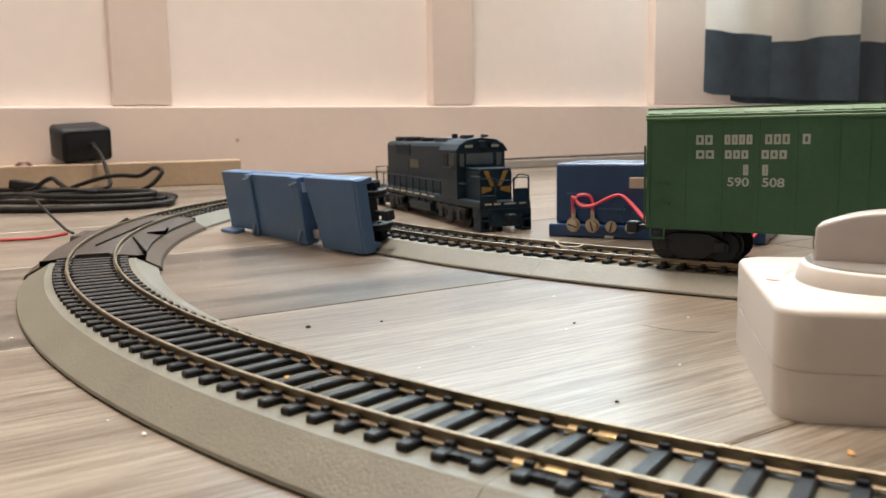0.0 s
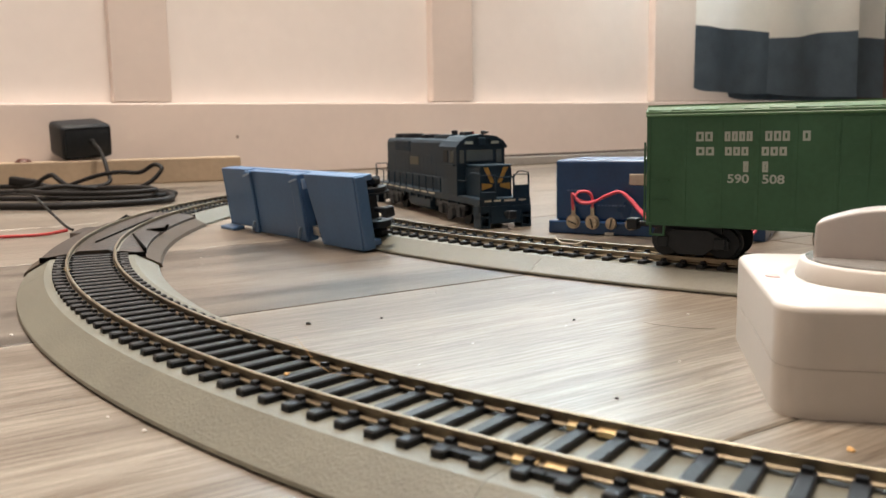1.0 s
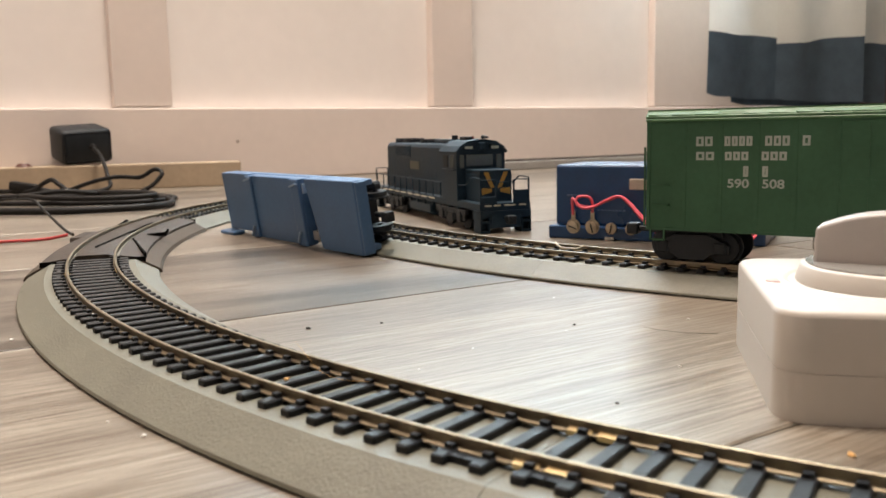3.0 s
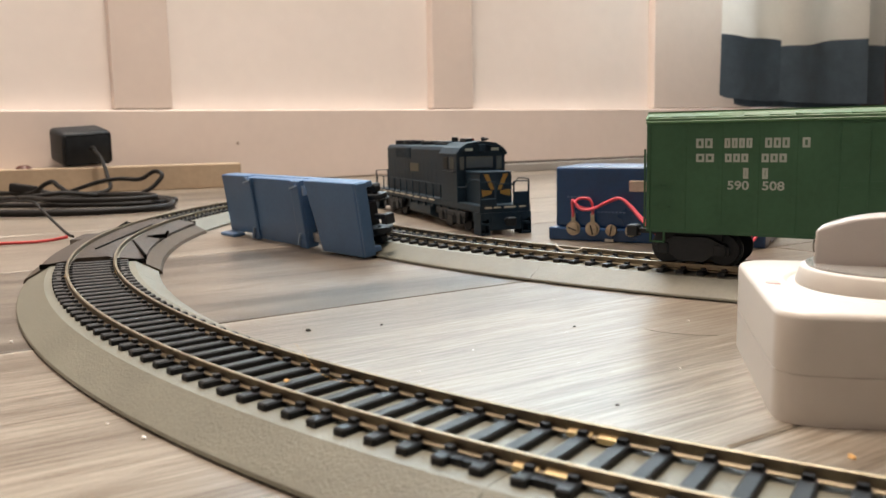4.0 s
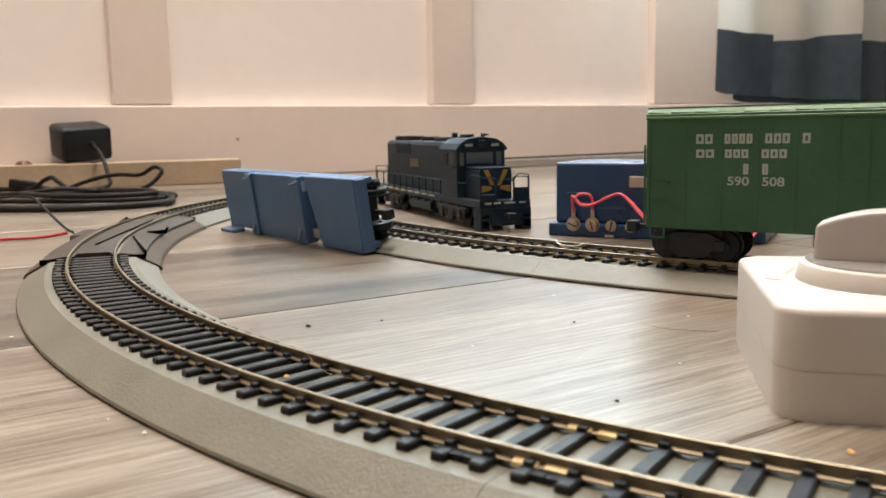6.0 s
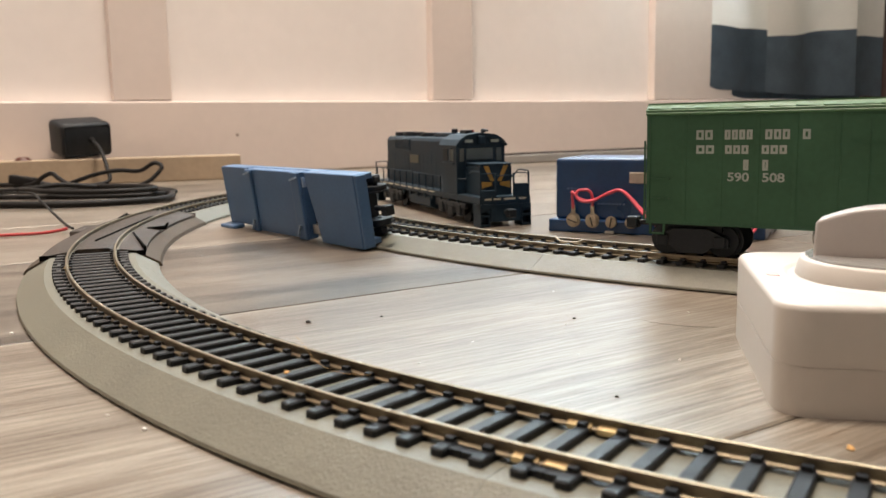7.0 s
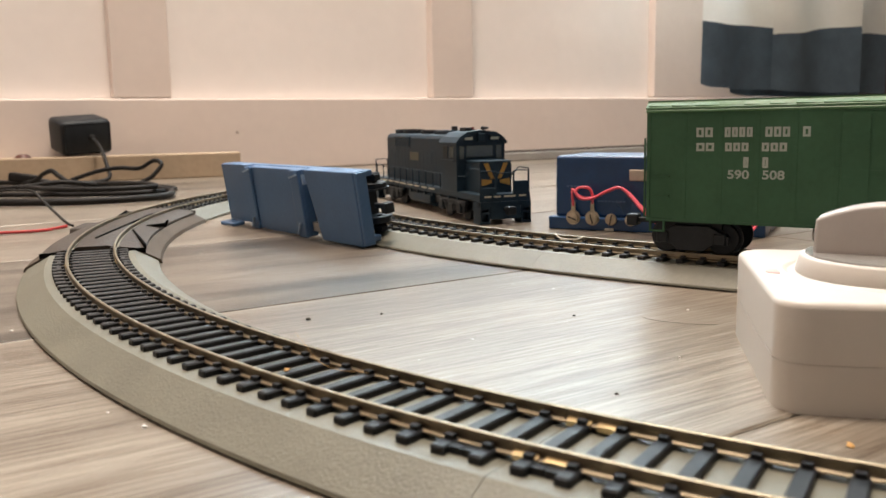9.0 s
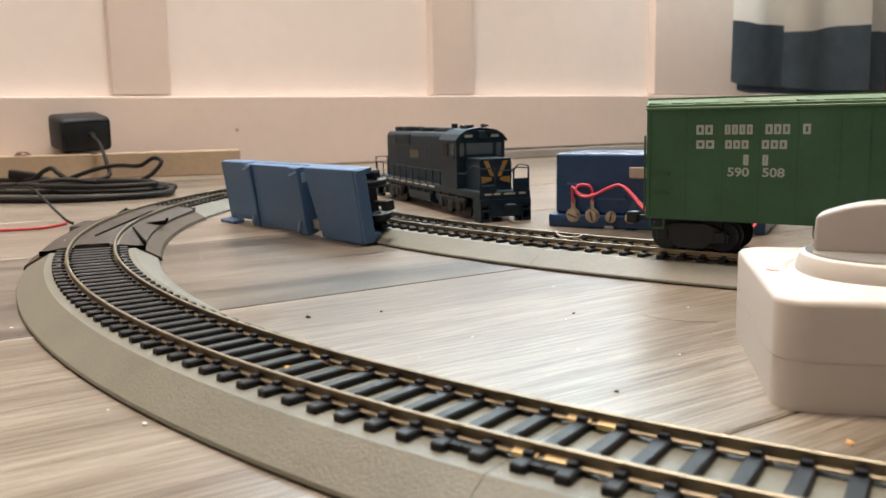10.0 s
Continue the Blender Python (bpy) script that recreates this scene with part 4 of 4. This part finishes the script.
def control_box():
    cb = thing("control_box", "white plastic control box with a large rotary knob", "control box", at=heading(0.0637, 0.1587, 0, 0.9767, -0.2147))
    W, D = 0.0585, 0.0690
    part("lower_shell", rounded_plate(0, W, 0, D, 0.0, 0.0098, 0.0068, 0.0), M_WHITE, cb, smooth=30)
    part("seam", rounded_plate(0.00018, W - 0.00018, 0.00018, D - 0.00018, 0.0098, 0.01, 0.0066, 0.0), M_WHITE, cb, smooth=30)
    part("upper_shell", rounded_plate(0, W, 0, D, 0.0100, 0.0221, 0.0068, 0.0015), M_WHITE, cb, smooth=30)
    cx, cy = 0.0290, 0.0335
    part("moulded_ring", ridge(0.0228, 0.0013, 0.0220, 0.0226, cx, cy), M_WHITE, cb, smooth=60)
    part("dial_ring", cyl(0.0202, 0.0042, on(cx, cy, 0.0241), 72, r2=0.0190, bevel=0.0006), M_WHITE, cb, smooth=35)
    part("dial_face", cyl(0.0180, 0.0004, on(cx, cy, 0.0264), 64), M_DIAL, cb, "brushed silver dial face")
    o = [(-0.0160, 0.0)]
    for k in range(17):
        t = -1 + k / 8
        o.append((t * 0.0157, 0.0078 + 0.0036 * (1 - t * t)))
    o.append((0.0160, 0.0))
    bm = prism(o, -0.0046, 0.0046)
    rim = [e for e in bm.edges if max(v.co.z for v in e.verts) > 1e-5 and abs(e.verts[0].co.y - e.verts[1].co.y) < 1e-6 and e.calc_length() < 0.0163]
    rim += [e for e in bm.edges if abs(e.verts[0].co.y - e.verts[1].co.y) > 0.005 and abs(abs(e.verts[0].co.x) - 0.0157) < 1e-6]
    bmesh.ops.bevel(bm, geom=rim, offset=0.0009, segments=3, affect="EDGES", profile=0.5)
    bmesh.ops.transform(bm, matrix=on(cx, cy, 0.0264) @ Matrix.Rotation(radians(-17), 4, "Z"), verts=bm.verts)
    part("knob", bm, M_KNOB, cb, "warm grey bar-shaped knob", smooth=35)
    part("index_dot", cyl(0.0022, 0.0003, on(0.0046, 0.0333, 0.02215), 24), M_PINK, cb, "faded red dot")


M_DIAL = shader("brushed_silver_plastic", (0.55, 0.54, 0.52), 0.22, 0.7, vary=0.06, scale=200)
control_box()

# ---- by the wall: pine board, adapter, cables, floor strip ----
M_PLUG = shader("dark_red_brown_plug", (0.10, 0.035, 0.025), 0.5, vary=0.3, scale=200)
pl = thing("pine_board", "raw pine board lying on the floor along the wall", "wooden board", at=heading(-0.2285, 0.9765, 0, math.cos(radians(19)), math.sin(radians(19))))
part("plank", box(-0.275, 0.0, 0.0, 0.040, 0.0, 0.0272, bevel=0.0012), M_PINE, pl)
part("wooden_plug", cyl(0.0092, 0.0040, on(-0.226, 0.014, 0.0291), 20, r2=0.0050, bevel=0.0010), M_PLUG, pl, "dark red-brown plug", smooth=50)

ad = thing("power_adapter", "black plug-in power adapter tipped forward on the pine board", "power adapter",
           at=heading(-0.4055, 0.9200, 0.0272, 1, 0.86) @ Matrix.Rotation(radians(9), 4, "X") @ Matrix.Rotation(radians(-3), 4, "Y"))
part("body", box(0.0, 0.054, 0.0, 0.046, 0.0, 0.0375, bevel=0.0055, seg=3), M_BLACK, ad, smooth=40)
part("face_plate", box(0.003, 0.051, -0.0008, 0.001, 0.003, 0.0345, bevel=0.002, seg=2), M_BLACK, ad, smooth=40)
part("strain_relief", cyl(0.0036, 0.012, on(0.031, -0.006, 0.0190) @ RX90, 14, r2=0.0024, bevel=0.0003), M_CABLE, ad)
part("plug_prong", box(0.020, 0.0215, 0.036, 0.042, -0.0056, 0.001), M_STEEL, ad), part("plug_prong", box(0.033, 0.0345, 0.036, 0.042, -0.0056, 0.001), M_STEEL, ad)


def cable(name, label, pts, r, material, category="cable"):
    c = part(name, tube(pts, r, 8, 8), material, smooth=60)
    return tagged(c, label, category)


cable("adapter_cable", "black cable hanging from the adapter in loose loops", [
    (-0.3755, 0.9290, 0.0455), (-0.369, 0.917, 0.0440), (-0.360, 0.905, 0.0390), (-0.352, 0.895, 0.029), (-0.3455, 0.885, 0.018), (-0.341, 0.877, 0.007), (-0.352, 0.868, 0.0030), (-0.378, 0.862, 0.0035),
    (-0.372, 0.852, 0.0055), (-0.349, 0.850, 0.0130), (-0.332, 0.850, 0.0168), (-0.318, 0.850, 0.0180), (-0.298, 0.845, 0.0175), (-0.282, 0.840, 0.0250), (-0.273, 0.835, 0.0210), (-0.281, 0.829, 0.0100), (-0.291, 0.822, 0.0030),
    (-0.262, 0.790, 0.0028), (-0.236, 0.755, 0.0028), (-0.250, 0.722, 0.0028), (-0.300, 0.712, 0.0028), (-0.360, 0.722, 0.0028), (-0.470, 0.740, 0.0028)], 0.0021, M_CABLE)
cable("thick_cable", "thick black mains cable lying on the floor", [
    (-0.50, 0.640, 0.0034), (-0.42, 0.652, 0.0034), (-0.339, 0.640, 0.0034), (-0.289, 0.632, 0.0034), (-0.250, 0.642, 0.0034), (-0.222, 0.664, 0.0034), (-0.222, 0.700, 0.0034),
    (-0.240, 0.742, 0.0034), (-0.275, 0.780, 0.0034), (-0.330, 0.798, 0.0034), (-0.385, 0.792, 0.0034), (-0.440, 0.802, 0.0034), (-0.53, 0.82, 0.0034)], 0.0028, M_CABLE)
cable("coiled_cable", "black cable lying coiled on the floor", [
    (-0.50, 0.870, 0.0030), (-0.445, 0.860, 0.0050), (-0.412, 0.846, 0.0050), (-0.400, 0.842, 0.0080), (-0.390, 0.838, 0.0140), (-0.380, 0.834, 0.0170), (-0.371, 0.828, 0.0125), (-0.356, 0.816, 0.0070),
    (-0.330, 0.795, 0.0060), (-0.290, 0.770, 0.0075), (-0.255, 0.742, 0.0085), (-0.243, 0.715, 0.0080), (-0.280, 0.700, 0.0075), (-0.325, 0.712, 0.0075), (-0.365, 0.750, 0.0070), (-0.405, 0.785, 0.0045), (-0.50, 0.800, 0.0028)], 0.0023, M_CABLE)
plug = tagged(new("barrel_plug"), "black moulded plug on the end of a cable, on the floor", "cable plug")
plug.matrix_world = Matrix.Translation((-0.4290, 0.8500, 0.0118)) @ Matrix.Rotation(radians(9), 4, "Y")
part("grip", box(0.0, 0.026, -0.005, 0.005, -0.0048, 0.0042, bevel=0.0016), M_CABLE, plug, smooth=40)
part("strain_relief", cyl(0.0036, 0.020, on(0.034, 0, -0.0010) @ RY90, 14, r2=0.0023, bevel=0.0003), M_CABLE, plug, smooth=40)
cable("plug_lead", "black lead running from the moulded plug into the coil", [
    (-0.3865, 0.8500, 0.0050), (-0.374, 0.846, 0.0042), (-0.350, 0.836, 0.0040), (-0.328, 0.822, 0.0040), (-0.312, 0.806, 0.0040), (-0.318, 0.786, 0.0060), (-0.345, 0.772, 0.0095), (-0.38, 0.765, 0.0060), (-0.46, 0.772, 0.0026)], 0.0023, M_CABLE)
cable("red_feeder_wire", "thin red wire running to the rerailer track", [
    (-0.32, 0.455, 0.0012), (-0.262, 0.463, 0.0012), (-0.240, 0.4680, 0.0012), (-0.2230, 0.4735, 0.0014), (-0.2110, 0.4768, 0.0032)], 0.0009, M_WIRE_RED, "wire")
cable("black_feeder_wire", "thin black wire running to the rerailer track", [
    (-0.209, 0.479, 0.003), (-0.216, 0.487, 0.004), (-0.23, 0.505, 0.008), (-0.25, 0.53, 0.015), (-0.263, 0.548, 0.018), (-0.279, 0.56, 0.018), (-0.295, 0.57, 0.017), (-0.4, 0.62, 0.008)], 0.0008, M_CABLE, "wire")

M_STRIP = shader("pale_grey_plastic", (0.33, 0.32, 0.30), 0.5, vary=0.08, scale=60)
M_MAHOGANY = shader("red_brown_wood", (0.045, 0.026, 0.023), 0.6, vary=0.3, scale=25)
st = thing("floor_strip", "pale grey plastic strip lying on the floor along the wall", "floor strip", at=WALL_M)
part("strip", box(0.36, 1.20, -0.092, -0.062, 0.0, 0.0120, bevel=0.0015), M_STRIP, st)
# the shadow line above the strip, built as a dark brown band
part("shadow_line", box(0.36, 1.20, -0.090, -0.064, 0.0120, 0.0142, bevel=0.0006), M_ROADBED_DARK, st, "dark band standing in for the shadow line over the strip")

# ---- crumbs, hairs and dust on the floor and the track ----
M_CRUMB = shader("toast_crumb", (0.60, 0.36, 0.14), 0.8, vary=0.3, scale=900)
M_DUST = shader("white_lint", (0.75, 0.73, 0.70), 0.8, vary=0.1, scale=900)
M_GRIT = shader("black_grit", (0.02, 0.018, 0.016), 0.8, vary=0.3, scale=900)


def crumb(name, label, x, y, z, r, material, seed):
    bm = bmesh.new()
    bmesh.ops.create_icosphere(bm, subdivisions=2, radius=r)
    for v in bm.verts:
        v.co *= 0.8 + 0.5 * noise.noise(v.co / r * 0.9 + Vector((seed, 0, 0)))
        v.co.z = max(v.co.z * 0.6, -r * 0.35)
    ob = tagged(part(name, bm, material), label, "crumb", "crumbs and grit")
    ob.location = (x, y, z + r * 0.35)


crumb("crumb", "golden brown crumb lying between the rails", -0.0322, 0.1680, 0.0077, 0.0008, M_CRUMB, 1)
crumb("crumb", "small orange crumb on the floor", 0.0700, 0.1412, 0.0, 0.0009, M_CRUMB, 2)
crumb("grit", "black speck of grit on the floor", -0.0402, 0.2461, 0.0, 0.0009, M_GRIT, 3)
for k, (x, y, r) in enumerate(((0.0563, 0.1986, 0.4), (-0.0063, 0.2005, 0.3), (-0.0687, 0.1665, 0.4), (-0.1245, 0.2391, 0.7), (-0.0583, 0.1578, 0.6), (0.0729, 0.2491, 0.6))):
    crumb("lint", "tiny white fleck of lint on the floor", x, y, 0.0, r * MM, M_DUST, 5 + k)
for k, (x, y) in enumerate(((0.0381, 0.2446), (-0.0190, 0.2517), (0.0358, 0.1720))):
    crumb("grit", "tiny dark speck of grit on the floor", x, y, 0.0, 0.0005, M_GRIT, 15 + k)
rnd = random.Random(11)
for k in range(34):
    x, y = rnd.uniform(-0.30, 0.12), rnd.uniform(0.17, 0.55)
    if abs((Vector((x, y)) - Vector(C1)).length - R18) < 0.03 or abs((Vector((x, y)) - Vector(C2)).length - R18) < 0.03 or (x > 0.05 and y < 0.24):
        continue
    crumb("lint", "tiny white fleck of lint on the floor", x, y, 0.0, rnd.uniform(0.00018, 0.0004), M_DUST, 30 + k)


def hair(label, pts, material):
    tagged(part("hair", tube(pts, 0.000035, 5, 8), material, smooth=60), label, "hair")


hair("fine brown hair lying across the rails", [(-0.0330, 0.1835, 0.0118), (-0.0300, 0.1790, 0.0100), (-0.0262, 0.1715, 0.0086), (-0.0215, 0.1660, 0.0083), (-0.0150, 0.1625, 0.0086)], M_CRUMB)
hair("fine dark hair lying on the floor", [(0.0574, 0.2393, 0.0003), (0.0608, 0.2355, 0.0003), (0.0652, 0.2325, 0.0003), (0.0700, 0.2305, 0.0003), (0.0754, 0.2296, 0.0003)], M_GRIT)
bw = part("bent_wire", tube([(0.0468, 0.3515, 0.0105), (0.0478, 0.3465, 0.0093), (0.0505, 0.3425, 0.0090), (0.0545, 0.3420, 0.0090), (0.0572, 0.3438, 0.0098)], 0.00032, 8), M_CREAM, smooth=60)
tagged(bw, "short bent piece of pale wire lying on the track", "wire")

# ---- curtain: pale cloth with a dark hem, in stiff pleats that slide with the draught ----
M_CLOTH = shader("pale_curtain_cloth", (0.84, 0.83, 0.80), 0.85, vary=0.06, scale=25, bump=0.3, bump_scale=1200)
cloth_nodes, cloth_links = M_CLOTH.node_tree.nodes, M_CLOTH.node_tree.links
through_light, both = cloth_nodes.new("ShaderNodeBsdfTranslucent"), cloth_nodes.new("ShaderNodeMixShader")
through_light.inputs[0].default_value, both.inputs[0].default_value = (0.86, 0.86, 0.83, 1), 0.5
cloth_links.new(cloth_nodes["Principled BSDF"].outputs[0], both.inputs[1]), cloth_links.new(through_light.outputs[0], both.inputs[2])
cloth_links.new(both.outputs[0], cloth_nodes["Material Output"].inputs[0])
M_HEM = shader("blue_black_curtain_hem", (0.092, 0.132, 0.172), 0.85, vary=0.15, scale=40, bump=0.3, bump_scale=1200)


def pleat(parent, name, width, hem, band0, band1, depth0, depth1, wave):
    """A stiff fold. hem: bottom height; band0, band1: top of the dark hem at its two edges; depth0, depth1: distance from the wall."""
    def sheet(zlo, zhi, mat, nm, par, lift):
        bm = bmesh.new()
        cols, rows = 24, 14
        grid = []
        for i in range(cols + 1):
            t = i / cols
            d = depth0 + (depth1 - depth0) * t + wave * math.sin(t * math.pi * 2.2 + 0.4) + lift
            lo, hi = zlo(t), zhi(t)
            grid.append([bm.verts.new((t * width, -d - 0.004 * math.sin(3 * t + 5 * (lo + (hi - lo) * j / rows)), lo + (hi - lo) * j / rows)) for j in range(rows + 1)])
        for a, b in zip(grid, grid[1:]):
            for j in range(rows):
                bm.faces.new((a[j], b[j], b[j + 1], a[j + 1]))
        bmesh.ops.solidify(bm, geom=list(bm.faces), thickness=0.0025)
        bmesh.ops.recalc_face_normals(bm, faces=bm.faces)
        return part(nm, bm, mat, par, smooth=50)

    def band(t):
        return 0.0035 + band0 + (band1 - band0) * t + 0.0016 * math.sin(t * 9 + 2)

    p = sheet(lambda t: band(t), lambda t: 2.1, M_CLOTH, name, parent, 0.0)
    sheet(lambda t: hem + 0.004 * (1 - t) + 0.005 * max(0.0, 1 - 9 * t) ** 2, band, M_HEM, "dark_hem", p, 0.0)
    return p


CURTAIN = thing("curtain", "pale curtain with a dark blue-black hem hanging by the wall", "curtain", at=WALL_M)
FOLD_A = pleat(CURTAIN, "pleat", 0.185, 0.098, 0.1950, 0.1945, 0.150, 0.152, 0.0100)
FOLD_B = pleat(CURTAIN, "pleat", 0.199, 0.092, 0.1800, 0.2010, 0.162, 0.190, 0.0110)
FOLD_C = pleat(CURTAIN, "pleat", 0.155, 0.092, 0.189, 0.196, 0.150, 0.158, 0.003)
BACKING = pleat(CURTAIN, "lining", 0.36, 0.086, 0.13, 0.13, 0.120, 0.120, 0.004)

dr = thing("cabinet_side", "dark reddish brown wooden cabinet side beside the curtain", "cabinet", at=WALL_M)
part("side_panel", box(1.262, 1.31, -0.16, -0.02, 0.0, 1.2, bevel=0.002), M_MAHOGANY, dr)


def motions():
    a = [(0, 789), (0.5, 772), (1, 767), (1.5, 771), (2, 769), (2.5, 766), (3.1, 806), (3.8, 843), (4, 826), (4.5, 799), (5, 795), (5.5, 823), (6.2, 812), (7, 803),
         (7.5, 795), (8, 795), (8.5, 793), (9, 782), (9.5, 816), (10, 851)]
    b = [(0, 937), (0.5, 930), (1, 930), (1.5, 937), (2, 937), (2.5, 931), (3.1, 955), (3.8, 974), (4, 962), (4.5, 918), (5, 924), (5.5, 950), (6.2, 936), (7, 925),
         (7.5, 929), (8, 942), (8.5, 941), (9, 939), (9.5, 953), (10, 966)]
    c = [(0, 1143), (0.5, 1137), (1, 1137), (1.5, 1143), (2, 1143), (2.5, 1137), (3.1, 1156), (3.8, 1170), (4, 1163), (4.5, 1124), (5, 1129), (5.5, 1151), (6.2, 1140), (7, 1132),
         (7.5, 1135), (8, 1146), (8.5, 1146), (9, 1144), (9.5, 1158), (10, 1172)]
    walk(BACKING, [(t, on((872 + (s - 766) * 0.24) * MM, 0, 0)) for t, s in a])
    for fold, rows, shift in ((FOLD_A, a, -14), (FOLD_B, b, -20), (FOLD_C, c, -39)):
        walk(fold, [(t, on((s + shift) * MM, 0, 0)) for t, s in rows])


motions()
